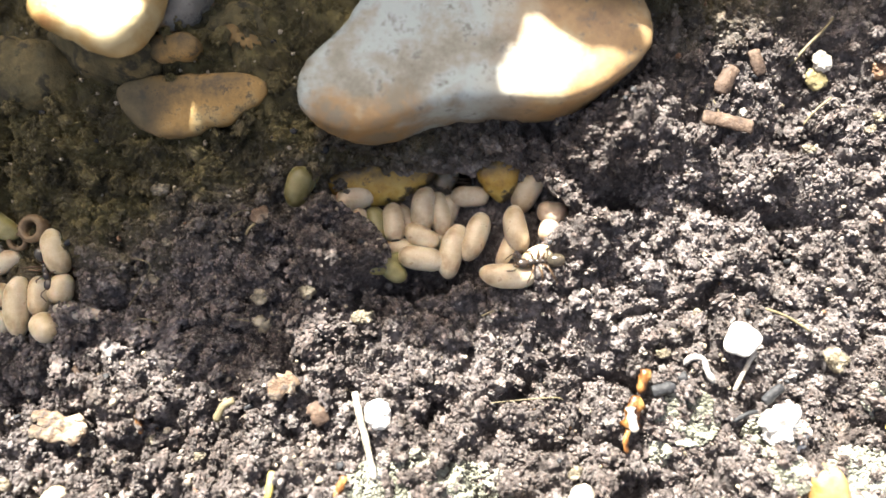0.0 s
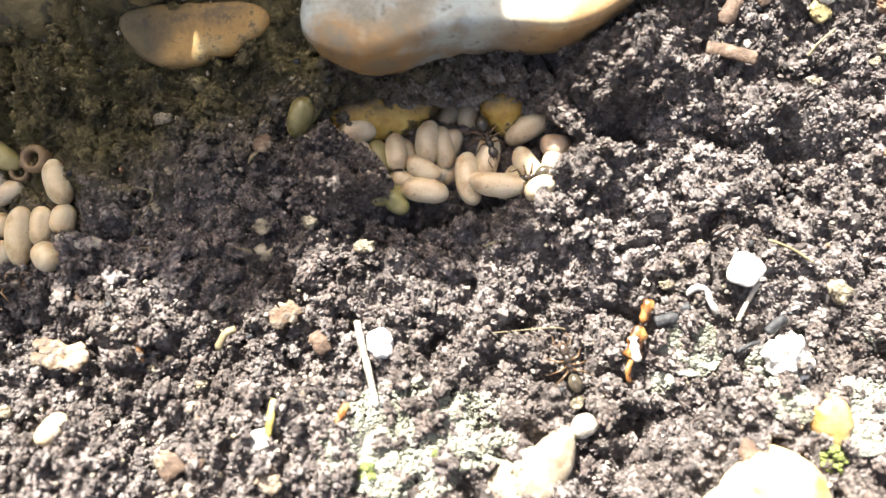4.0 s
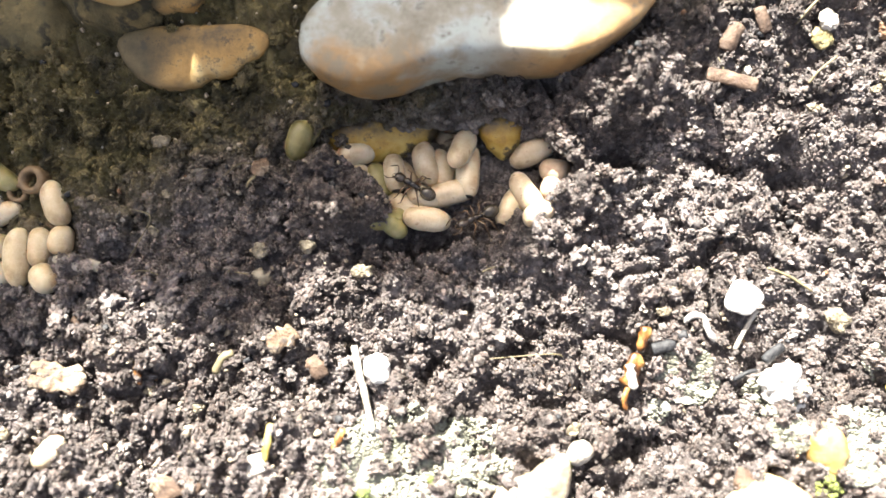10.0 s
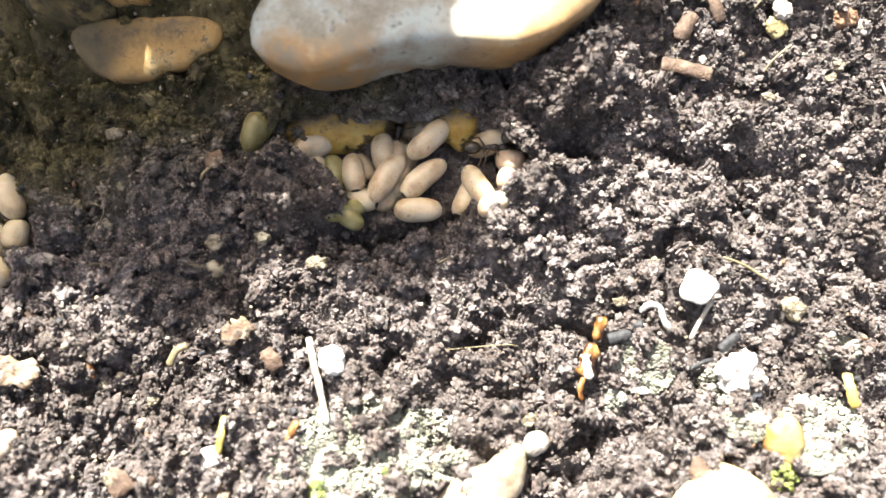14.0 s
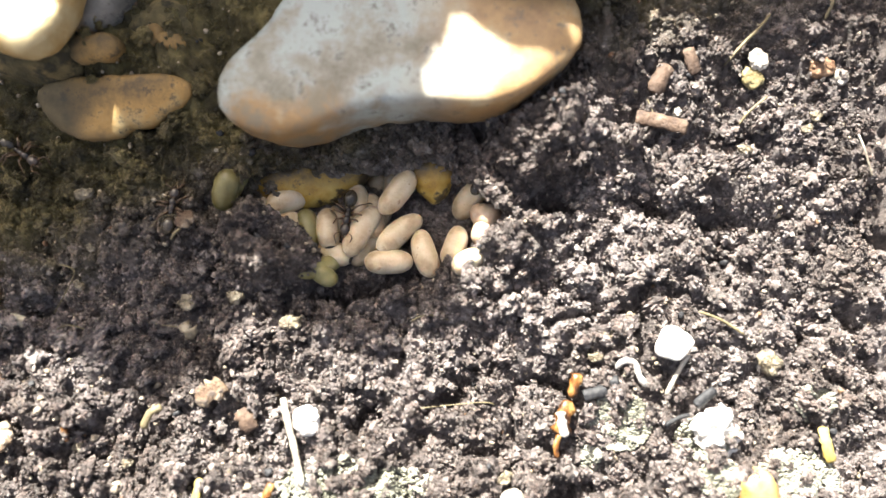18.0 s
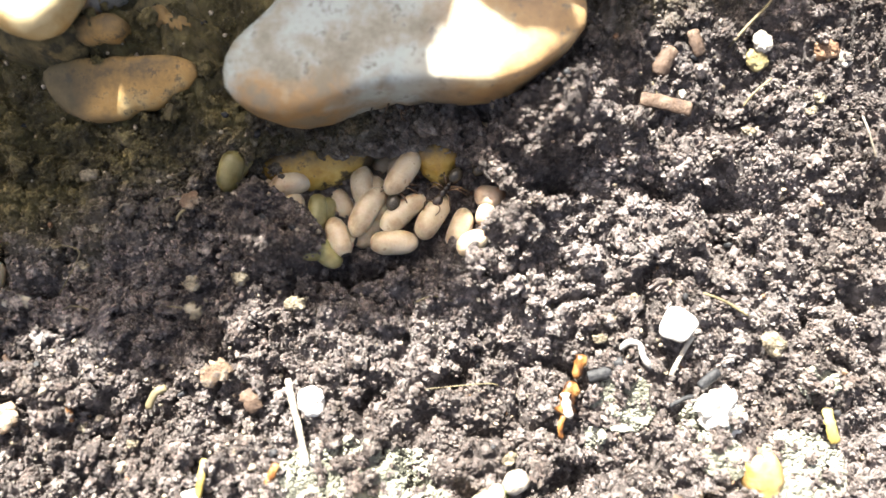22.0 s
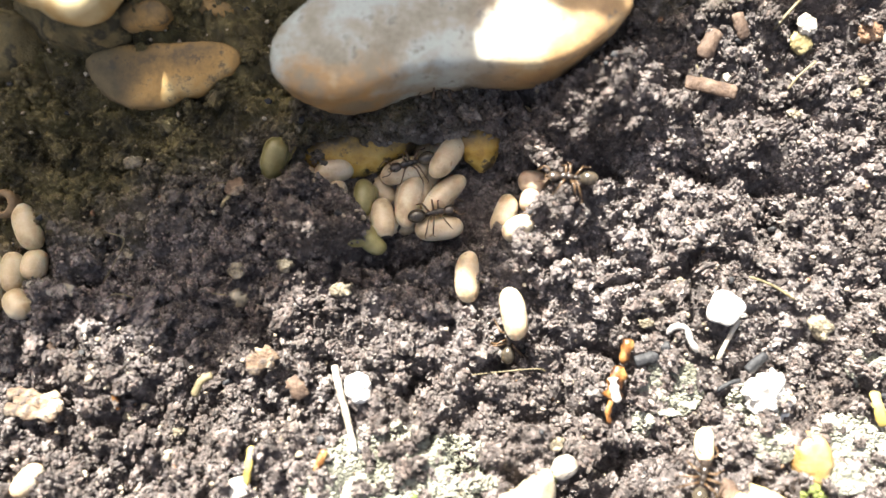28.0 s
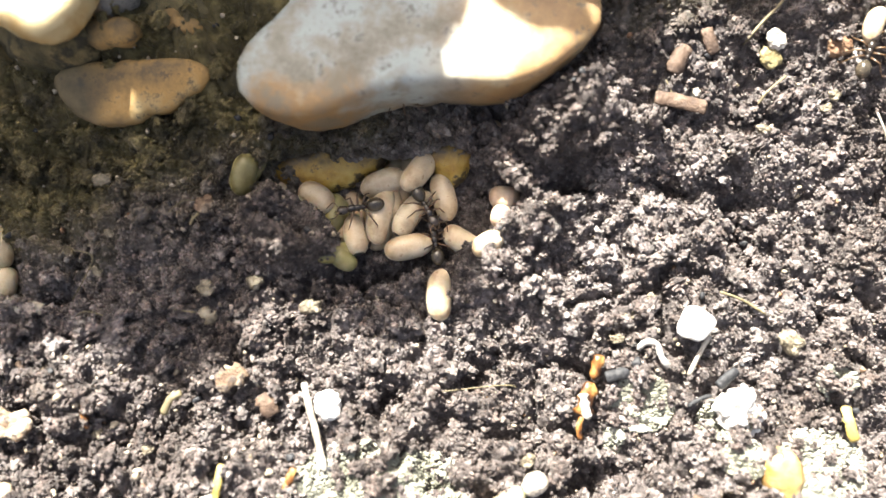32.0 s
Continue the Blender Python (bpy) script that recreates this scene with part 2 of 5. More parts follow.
def blotched(name, stops, scale, speck=None, rough=0.6, relief=0.0002, fine=1500, metal=0.0, sss=0.0):
    """A surface of two-scale blotches: stops of the large ones, an optional fine speckle."""
    m, t, b = nodes(name)
    base = ramp(t, noise_at(t, scale, 6, 0.6), stops)
    if speck:
        low, high, colour = speck
        base = mix(t, ramp(t, noise_at(t, fine, 3, 0.6), [(low, 0.0), (high, 1.0)]), base, colour)
    t.links.new(base, b.inputs["Base Color"])
    b.inputs["Roughness"].default_value, b.inputs["Metallic"].default_value = rough, metal
    if sss:
        b.inputs["Subsurface Weight"].default_value = sss
        b.inputs["Subsurface Radius"].default_value = (1.0, 0.55, 0.3)
        b.inputs["Subsurface Scale"].default_value = 0.0007
    bump(t, b, noise_at(t, fine, 4, 0.65), relief, 0.7)
    return m


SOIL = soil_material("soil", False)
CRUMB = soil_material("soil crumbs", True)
SAND = blotched("mineral grain", [(0.3, (0.14, 0.1, 0.065)), (0.5, (0.3, 0.25, 0.18)), (0.7, (0.46, 0.41, 0.33))], 500, rough=0.35)

PALE = blotched("pale pebble", [(0.35, (0.2, 0.165, 0.125)), (0.6, (0.42, 0.39, 0.35))], 260, (0.58, 0.72, (0.13, 0.11, 0.085)), 0.55, 0.0003, 900)
COCOON = blotched("cocoon silk", [(0.33, (0.29, 0.205, 0.12)), (0.45, (0.46, 0.36, 0.235)), (0.64, (0.58, 0.5, 0.365))], 420, (0.6, 0.74, (0.27, 0.175, 0.1)), 0.36, 0.00012, 1700, sss=0.3)


# ---- the ground: one sheet, fine where the nest is, out to the horizon ----
def build_ground():
    def axis(lo, hi, fine):
        inner = np.arange(lo, hi + fine, fine)
        grow = np.cumsum(0.4 * 1.28 ** np.arange(48))
        grow = grow[grow < 40000]
        return np.concatenate([lo - grow[::-1], inner, inner[-1] + grow])
    xs, ys = axis(-58, 58, 0.21), axis(-32, 42, 0.21)
    gx, gy = np.meshgrid(xs, ys)
    gz = ground_height(gx, gy)
    far = step(np.maximum(np.abs(gx), np.abs(gy)), 110, 400)
    gz = gz * (1 - far) + far * (2 * grain(gx, gy, 300, 9) - 4)
    nx, ny = len(xs), len(ys)
    k = np.arange(nx * ny).reshape(ny, nx)
    quads = np.stack([k[:-1, :-1], k[:-1, 1:], k[1:, 1:], k[1:, :-1]], -1).reshape(-1, 4)
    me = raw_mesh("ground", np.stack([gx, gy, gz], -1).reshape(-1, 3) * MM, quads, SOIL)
    return tagged(new("ground", me), "dark crumbly garden soil rising to a bank", "soil", kind="structure")


ground = build_ground()


def stone_mesh(seed, level, rough=0.35, flat=0.75):
    """A lumpy little stone of unit radius as arrays."""
    bm = bmesh.new()
    bmesh.ops.create_icosphere(bm, subdivisions=level, radius=1.0)
    off = Vector((seed * 7.3, seed * 3.1, seed * 5.7))
    for v in bm.verts:
        c = v.co.copy()
        v.co *= 1 + rough * (noise.noise(c * 1.2 + off) + 0.9 * abs(noise.noise(c * 2.7 + off)) + 0.8 * abs(noise.noise(c * 5.5 + off)) + 0.5 * abs(noise.noise(c * 11 + off)) - 0.3)
        v.co.z *= flat
    vs = np.array([v.co[:] for v in bm.verts])
    fs = np.array([[v.index for v in f.verts] for f in bm.faces])
    bm.free()
    return vs, fs


def clump_mesh(seed, grains):
    """A porous clump of soil of about unit radius: small uneven grains stuck together."""
    rng = np.random.default_rng(900 + seed)
    core, f = stone_mesh(seed * 31 + 500, 2, 0.8, 0.75)
    vs, fs, n = [core * 0.62], [f], len(core)
    for k in range(grains):
        g, f = stone_mesh(seed * 31 + k, 1, 0.65, 0.9)
        way = rng.normal(size=3)
        way *= rng.uniform(0.3, 0.95) ** 0.5 / np.linalg.norm(way)
        way[2] *= 0.72
        fs.append(f + n)
        vs.append(g * rng.uniform(0.1, 0.25) * rng.uniform(0.7, 1.3, 3) + way)
        n += len(g)
    return np.concatenate(vs), np.concatenate(fs)


def scatter(name, count, radii, material, label, category, seed, level=2, sink=0.2, rough=0.5, area=(-47, 47, -27, 34), keep=None, smooth=True, grains=0, top=None):
    """Loose grains strewn over the soil, joined as one stuff object."""
    rng = np.random.default_rng(seed)
    kinds = [clump_mesh(seed + i, grains) if grains else stone_mesh(seed + i, level, rough, 0.85) for i in range(14)]
    x, y = rng.uniform(area[0], area[1], count * 3), rng.uniform(area[2], area[3], count * 3)
    e = 0.3
    base = top or form
    gx = (base(x + e, y) - base(x - e, y)) / (2 * e)
    gy = (base(x, y + e) - base(x, y - e)) / (2 * e)
    steep = np.sqrt(1 + gx ** 2 + gy ** 2)
    ok = rng.uniform(0, 3.0, len(x)) < steep
    if keep is not None:
        ok &= keep(x, y)
    x, y, gx, gy, steep = (a[ok][:count] for a in (x, y, gx, gy, steep))
    r = np.exp(rng.uniform(np.log(radii[0]), np.log(radii[1]), len(x)))
    z = (top or ground_height)(x, y)
    up = r * (1 - sink) * 0.8
    x, y, z = x - gx / steep * up, y - gy / steep * up, z + up / steep
    q = rng.normal(size=(len(x), 4))
    q /= np.linalg.norm(q, axis=1)[:, None]
    a, b, c, d = q.T
    rot = np.stack([1 - 2 * (c * c + d * d), 2 * (b * c - a * d), 2 * (b * d + a * c), 2 * (b * c + a * d), 1 - 2 * (b * b + d * d), 2 * (c * d - a * b), 2 * (b * d - a * c), 2 * (c * d + a * b), 1 - 2 * (b * b + c * c)], -1).reshape(-1, 3, 3)
    which = rng.integers(0, len(kinds), len(x))
    verts, faces, n = [], [], 0
    for k, (vs, fs) in enumerate(kinds):
        s = which == k
        stretch = rng.uniform(0.7, 1.3, (s.sum(), 1, 3))
        p = np.einsum("nij,nvj->nvi", rot[s], vs[None] * stretch) * r[s][:, None, None] + np.stack([x, y, z], -1)[s][:, None]
        verts.append(p.reshape(-1, 3))
        faces.append((fs[None] + (np.arange(s.sum()) * len(vs))[:, None, None] + n).reshape(-1, 3))
        n += s.sum() * len(vs)
    me = raw_mesh(name, np.concatenate(verts) * MM, np.concatenate(faces), material, smooth)
    return tagged(new(name, me), label, category, kind="stuff")


def in_cavity(x, y):
    return (bowl(x, y, 1.7, 11.6, 2.9, 2.3, 0, 0.2) > 0.1) | (bowl(x, y, 9.0, 11.3, 1.8, 1.8, 0, 0.25) > 0.1)


def off_chamber(x, y):
    return ~in_cavity(x, y) & ((bowl(x, y, 0.5, 4.7, 11.0, 3.6, -2, 0.1) < 0.5) | (bowl(x, y, -8.6, 2.6, 4.2, 3.0, -25, 0.2) > 0.4))


def off_film(x, y):
    """Off the chamber, and thin on the olive-brown film of the upper bank."""
    film = (y - 0.45 * x > 20) & (y > 13)
    return off_chamber(x, y) & (~film | (grain(x, y, 0.6, 77) > 0.35))


scatter("soil_crumbs", 4600, (0.12, 0.3), CRUMB, "small dark brown crumbs of soil", "soil", 12, level=2, rough=0.85, sink=-0.1, keep=off_film, smooth=False)
scatter("soil_crumbs", 66000, (0.06, 0.17), CRUMB, "fine dark soil grains", "soil", 13, level=1, rough=0.62, sink=-0.5, area=(-46, 46, -25, 25), smooth=False, keep=lambda x, y: ~((y - 0.45 * x > 20) & (y > 13) & (grain(x, y, 0.6, 78) < 0.1)))
scatter("soil_crumbs", 3600, (0.05, 0.2), CRUMB, "fine dark grains on the chamber floor", "soil", 15, level=1, rough=0.7, sink=0.1, area=(-13, 12, 0.6, 9.6), smooth=False)
scatter("soil_lumps", 1600, (0.4, 1.1), CRUMB, "porous lumps of dry soil", "soil", 16, sink=0.35, grains=42, keep=lambda x, y: off_film(x, y) & (bowl(x, y, -40.5, 1.5, 8.2, 6.0) < 0.4) & (bowl(x, y, 0.5, 4.7, 12.5, 5.5) < 0.5), area=(-45, 46, -25, 20), smooth=False)
scatter("soil_lumps", 560, (0.34, 0.9), CRUMB, "coarse pale lumps of soil lying loose in the sun", "soil", 19, sink=0.0, grains=42, area=(-44, -7, -24, -6.5), smooth=False)
scatter("sand_grains", 1100, (0.08, 0.22), SAND, "pale sand grains strewn through the soil", "sand", 23, level=2, sink=-0.6, keep=off_chamber)
scatter("sand_grains", 260, (0.1, 0.34), SAND, "pale gritty grains strewn over lit soil", "sand", 24, level=2, sink=-0.6, area=(-42, -8, -24, -7))


def build_clods():
    """The larger clods, each a piece of the ground of its own."""
    rng = np.random.default_rng(31)
    shapes = []
    for i in range(9):
        vs, fs = clump_mesh(200 + i, 60)
        shapes.append(raw_mesh("soil_clod", vs * MM, fs, CRUMB, False))
    done = 0
    while done < 290:
        x, y = float(rng.uniform(-40, 42)), float(rng.uniform(-22, 22))
        r = float(rng.uniform(0.4, 0.95)) * (0.75 if y > 10 else 1.0)
        if not off_chamber(x, y) or bowl(x, y, -40.5, 1.5, 8.2, 6.0) > 0.4:
            continue
        ob = new("soil_clod", shapes[done % 9])
        ob.parent = ground
        ob.location = Vector((x, y, float(ground_height(x, y)) + 0.1 * r)) * MM
        ob.rotation_euler = [float(a) for a in rng.uniform(0, 6.28, 3)]
        ob.scale = [r * float(q) for q in rng.uniform(0.8, 1.2, 3)]
        done += 1


build_clods()


def build_lump(x, y, z, size, turn, seed, label):
    vs, fs = clump_mesh(seed, 70)
    ob = tagged(new("soil_lump", raw_mesh("soil_lump", vs * MM, fs, CRUMB, False)), label, "soil")
    ob.location = Vector((x, y, z)) * MM
    ob.rotation_euler = (0, 0, radians(turn))
    ob.scale = size


build_lump(-24.2, -4.1, 1.75, (1.75, 0.85, 1.0), 50, 321, "crumbly pale lump of dry soil at the shade edge")


# ---- the crust of soil that roofs the back of the chamber ----
ROOF_X = [-15, -13.5, -11.1, -8.5, -6.2, -4.9, -3.3, -1.8, -0.3, 1.3, 3.4, 4.4, 6.0, 7.8, 8.7, 9.3, 9.9, 10.6, 11.7, 12.6]
ROOF_Y = [10.0, 10.0, 10.4, 10.1, 10.3, 9.7, 9.5, 10.0, 10.1, 9.6, 9.8, 9.9, 10.6, 10.3, 8.9, 7.7, 6.6, 5.6, 4.6, 4.4]


def roof_edge(x):
    return np.interp(x, ROOF_X, ROOF_Y) + 0.22 * grain(x, x * 0 + 3.3, 0.8, 61) + 0.12 * grain(x, x * 0 + 8.1, 0.35, 62)


def roof_top(x, y):
    """Height of the crust's upper side behind its edge, in millimetres."""
    edge = roof_edge(x)
    s = np.clip((y - edge) / 4.0, 0, 1)
    back = np.interp(edge + 4.0, [4, 8, 12, 15], [4.4, 6.8, 8.6, 9.6]) + 0.5
    lumps = 0.3 * (2 * np.abs(grain(x, y, 1.3, 63)) - 0.8) + 0.22 * (2 * np.abs(grain(x, y, 0.6, 64)) - 0.8)
    rim = 1.9 * step(x, 8.4, 9.8) * (1 - step(x, 11.8, 12.8))
    return (6.9 + rim) * (1 - s) + (back + 0.4 * rim) * s + lumps


def build_roof():
    xs = np.arange(-15, 12.6, 0.16)
    rows = []
    for v in np.concatenate([np.linspace(4.4, 0, 26), np.zeros(8), np.linspace(0.15, 3.2, 10)]):
        rows.append(v)
    rows = np.array(rows)
    n = len(rows)
    k = np.arange(n)
    under = np.clip((k - 25) / 8.0, 0, 1)
    gx, gv = np.meshgrid(xs, rows)
    lip = np.sin(under * math.pi)[:, None] * 0.35
    gy = roof_edge(gx) + gv - lip
    thick = 0.85 + 0.35 * grain(gx, gx * 0 + 5.5, 1.4, 65)
    gz = roof_top(gx, gy + lip) - (under[:, None] * thick) + 0.1 * grain(gx, gv * 7 + k[:, None] * 0.3, 0.5, 66)
    i = np.arange(gx.size).reshape(gx.shape)
    quads = np.stack([i[:-1, :-1], i[1:, :-1], i[1:, 1:], i[:-1, 1:]], -1).reshape(-1, 4)
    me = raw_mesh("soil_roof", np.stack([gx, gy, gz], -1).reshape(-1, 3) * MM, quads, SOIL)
    return tagged(new("soil_roof", me), "crumbly crust of dark soil overhanging the chamber", "soil", kind="structure")


build_roof()
scatter("roof_crumbs", 2600, (0.12, 0.36), CRUMB, "crumbs of soil along the roof of the chamber", "soil", 14, level=2, rough=0.75, sink=-0.1, area=(-15, 12.4, 4.5, 13.5), smooth=False, keep=lambda x, y: (y > roof_edge(x) - 0.1) & (y < roof_edge(x) + 3.6), top=roof_top)
scatter("roof_crumbs", 700, (0.1, 0.3), CRUMB, "crumbs of soil hanging from the lip of the roof", "soil", 18, level=2, rough=0.75, sink=0.0, area=(-15, 12.4, 4.5, 13.5), smooth=False, keep=lambda x, y: np.abs(y - roof_edge(x) + 0.1) < 0.4, top=lambda x, y: roof_top(x, y) - 0.45)
scatter("roof_lumps", 260, (0.3, 0.6), CRUMB, "knobbly lumps of soil along the roof of the chamber", "soil", 17, sink=0.3, grains=24, smooth=False, area=(-15, 12.4, 4.5, 13.5), keep=lambda x, y: (y > roof_edge(x) + 0.1) & (y < roof_edge(x) + 3.6), top=roof_top)


# ---- stones of the wall and on the ground ----
def stone(name, centre, tilt, outline, depth, material, label, category="stone", seed=1, rough=0.05, boxy=0.75, group="", lean=0, under=0):
    """A stone with that outline (mm, in a plane leaning back by tilt), bulging by depth to both sides."""
    o = [complex(a, b) for a, b in outline]
    ang = [math.atan2(c.imag, c.real) for c in o]
    order = sorted(range(len(o)), key=lambda k: ang[k])
    av = np.array([ang[k] for k in order])
    rv = np.array([abs(o[k]) for k in order])
    av, rv = np.concatenate([av - 2 * math.pi, av, av + 2 * math.pi]), np.tile(rv, 3)
    n, rings = 72, 30
    th = np.linspace(-math.pi, math.pi, n, endpoint=False)
    r = np.interp(th, av, rv)
    for _ in range(2):
        r = (np.roll(r, 1) + 2 * r + np.roll(r, -1)) / 4
    bm = bmesh.new()
    rows = []
    off = Vector((seed * 3.7, seed * 9.1, seed * 1.3))
    size = float(r.mean())
    for k in range(1, rings):
        phi = math.pi * k / rings
        rho, h = math.sin(phi) ** boxy, math.copysign(abs(math.cos(phi)) ** 0.9, math.cos(phi)) * (under if under and phi > math.pi / 2 else depth)
        ring = []
        for a, q in zip(th, r):
            p = Vector((math.cos(a) * q * rho, math.sin(a) * q * rho, h))
            s = p / size
            g = rough * (noise.noise(s * 1.6 + off) + 0.5 * noise.noise(s * 4 + off) + 0.25 * noise.noise(s * 9 + off))
            ring.append(bm.verts.new((p + p.normalized() * g * size) * MM))
        rows.append(ring)
    for a, b in zip(rows, rows[1:]):
        for j in range(n):
            bm.faces.new((a[j], b[j], b[(j + 1) % n], a[(j + 1) % n]))
    for ring, h in ((rows[0], depth), (rows[-1], -(under or depth))):
        v = bm.verts.new(Vector((0, 0, h)) * MM)
        for j in range(n):
            bm.faces.new((v, ring[j], ring[(j + 1) % n]) if h > 0 else (v, ring[(j + 1) % n], ring[j]))
    ob = part(name, bm, material)
    ob.matrix_world = pose(centre[0] * MM, centre[1] * MM, centre[2] * MM, tilt, lean)
    return tagged(ob, label, category, group)


def rind_material(name, body, edge, low, high, stain, side=None, rough=0.5, soiled=None):
    """Weathered stone: body colours in blotches, another tone towards the lower edge, and a third to one end."""
    m, t, b = nodes(name)
    base = ramp(t, noise_at(t, 150, 7, 0.68), body)
    co = t.nodes.new("ShaderNodeTexCoord")
    sep = t.nodes.new("ShaderNodeSeparateXYZ")
    t.links.new(co.outputs["Generated"], sep.inputs[0])

    def towards(axis, start, stop, wander, scale):
        add = t.nodes.new("ShaderNodeMath")
        add.operation = "MULTIPLY_ADD"
        add.inputs[1].default_value = wander
        t.links.new(noise_at(t, scale, 5, 0.65), add.inputs[0])
        t.links.new(sep.outputs[axis], add.inputs[2])
        return ramp(t, add.outputs[0], [(start, 1.0), (stop, 0.0)] if start < stop else [(stop, 0.0), (start, 1.0)])
    if side:
        base = mix(t, towards("X", side[0], side[1], 0.25, 120), base, ramp(t, noise_at(t, 200, 6, 0.65), side[2]))
    base = mix(t, towards("Y", low, high, 0.8, 120), base, ramp(t, noise_at(t, 230, 5, 0.65), edge))
    base = mix(t, ramp(t, noise_at(t, 620, 5, 0.75), [(0.57, 0.0), (0.66, 0.85)]), base, stain)
    base = mix(t, ramp(t, noise_at(t, 1900, 3, 0.7), [(0.62, 0.0), (0.7, 0.6)]), base, stain)
    if soiled is not None:
        base = mix(t, ramp(t, noise_at(t, 330, 7, 0.7), [(0.53 - soiled, 0.0), (0.57 - soiled, 0.92)]), base, stain)
    t.links.new(base, b.inputs["Base Color"])
    b.inputs["Roughness"].default_value = rough
    bump(t, b, noise_at(t, 900, 6, 0.7), 0.00016, 0.6)
    return m


YSTONE = blotched("yellowish chip", [(0.35, (0.12, 0.09, 0.03)), (0.6, (0.24, 0.2, 0.1))], 400, rough=0.6)
GRIT = blotched("buff grit", [(0.36, (0.06, 0.047, 0.029)), (0.48, (0.15, 0.123, 0.08)), (0.62, (0.28, 0.243, 0.178))], 900, rough=0.45, relief=0.0004, fine=2200)
CHALK = blotched("chalk", [(0.35, (0.5, 0.47, 0.43)), (0.6, (0.68, 0.66, 0.62))], 400, rough=0.8, relief=0.0002)
CREAMY = blotched("cream stone with an orange rind", [(0.36, (0.26, 0.13, 0.035)), (0.44, (0.42, 0.31, 0.15)), (0.6, (0.5, 0.43, 0.29))], 110, (0.62, 0.72, (0.2, 0.13, 0.06)), 0.5, 0.0002, 900)
RUST = blotched("rust-red stone", [(0.35, (0.12, 0.058, 0.03)), (0.5, (0.2, 0.115, 0.063)), (0.65, (0.28, 0.185, 0.115))], 500, rough=0.7, relief=0.0005)
HONEY = blotched("honey-coloured stone", [(0.36, (0.22, 0.105, 0.026)), (0.47, (0.36, 0.235, 0.085)), (0.58, (0.46, 0.37, 0.2))], 150, rough=0.5, relief=0.0002, fine=900)
FLINT_RIND = rind_material("flint rind", [(0.36, (0.13, 0.115, 0.085)), (0.45, (0.22, 0.21, 0.175)), (0.55, (0.295, 0.335, 0.33))], [(0.36, (0.17, 0.14, 0.095)), (0.5, (0.26, 0.155, 0.06)), (0.6, (0.32, 0.24, 0.14))], 0.43, 0.55, (0.1, 0.09, 0.075), (0.82, 0.64, [(0.36, (0.2, 0.12, 0.06)), (0.5, (0.3, 0.19, 0.085)), (0.64, (0.35, 0.28, 0.17))]))
OCHRE_RIND = rind_material("ochre flint", [(0.38, (0.09, 0.065, 0.034)), (0.46, (0.2, 0.125, 0.045)), (0.54, (0.31, 0.185, 0.058)), (0.66, (0.33, 0.25, 0.12))], [(0.38, (0.12, 0.085, 0.045)), (0.56, (0.22, 0.155, 0.075))], 0.35, 0.6, (0.055, 0.045, 0.03), (0.3, 0.52, [(0.36, (0.05, 0.04, 0.02)), (0.6, (0.14, 0.105, 0.05))]), rough=0.75)
SLATE = rind_material("dark slate with an ochre edge", [(0.38, (0.1, 0.09, 0.075)), (0.6, (0.24, 0.225, 0.2))], [(0.4, (0.24, 0.13, 0.04)), (0.6, (0.34, 0.22, 0.1))], 0.5, 0.6, (0.05, 0.045, 0.04), rough=0.6)
YELLOW = rind_material("yellow stone under soil", [(0.4, (0.06, 0.046, 0.03)), (0.5, (0.26, 0.155, 0.025)), (0.62, (0.42, 0.27, 0.05))], [(0.36, (0.16, 0.085, 0.018)), (0.46, (0.34, 0.2, 0.03)), (0.6, (0.46, 0.33, 0.09))], 0.8, 1.1, (0.045, 0.034, 0.022), rough=0.5, soiled=-0.015)
MOSSY = blotched("damp mossy stone", [(0.35, (0.05, 0.042, 0.021)), (0.5, (0.095, 0.077, 0.034)), (0.66, (0.19, 0.14, 0.06))], 260, (0.52, 0.62, (0.035, 0.03, 0.016)), 0.9, 0.0008, 600)

stone("flint_stone", (2.66, 14.10, 16.18), 20, [(-14.26, -4.28), (-12.60, -5.55), (-10.87, -6.35), (-9.02, -6.58), (-7.28, -6.12), (-5.67, -5.20), (-3.82, -4.31), (-0.80, -3.78), (2.05, -3.73), (4.80, -3.87), (8.06, -4.01), (9.10, -3.79), (11.48, -2.37), (14.00, -0.78), (15.95, 0.84), (16.41, 2.33), (15.86, 4.61), (14.16, 7.46), (9.94, 10.66), (3.17, 11.80), (-3.62, 10.85), (-7.45, 8.31), (-8.62, 5.76), (-10.70, 2.45), (-13.82, 0.01), (-14.88, -2.03)], 1.1, FLINT_RIND, "large smooth blue-grey flint with ochre edges, set in the bank", seed=3, rough=0.035, boxy=0.2, under=6.5)
stone("ochre_stone", (-21.71, 14.14, 12.06), 33, [(-7.24, 0.80), (-5.58, 1.36), (-3.84, 1.53), (-1.63, 1.45), (0.35, 1.52), (2.09, 1.74), (4.08, 1.90), (6.29, 1.48), (6.66, 0.78), (6.38, -0.10), (4.43, -1.55), (1.40, -2.88), (-2.11, -3.62), (-4.81, -3.08), (-6.46, -1.38)], 0.9, OCHRE_RIND, "long ochre and tan stone bedded in dark soil", seed=5, rough=0.07, boxy=0.45, under=4)
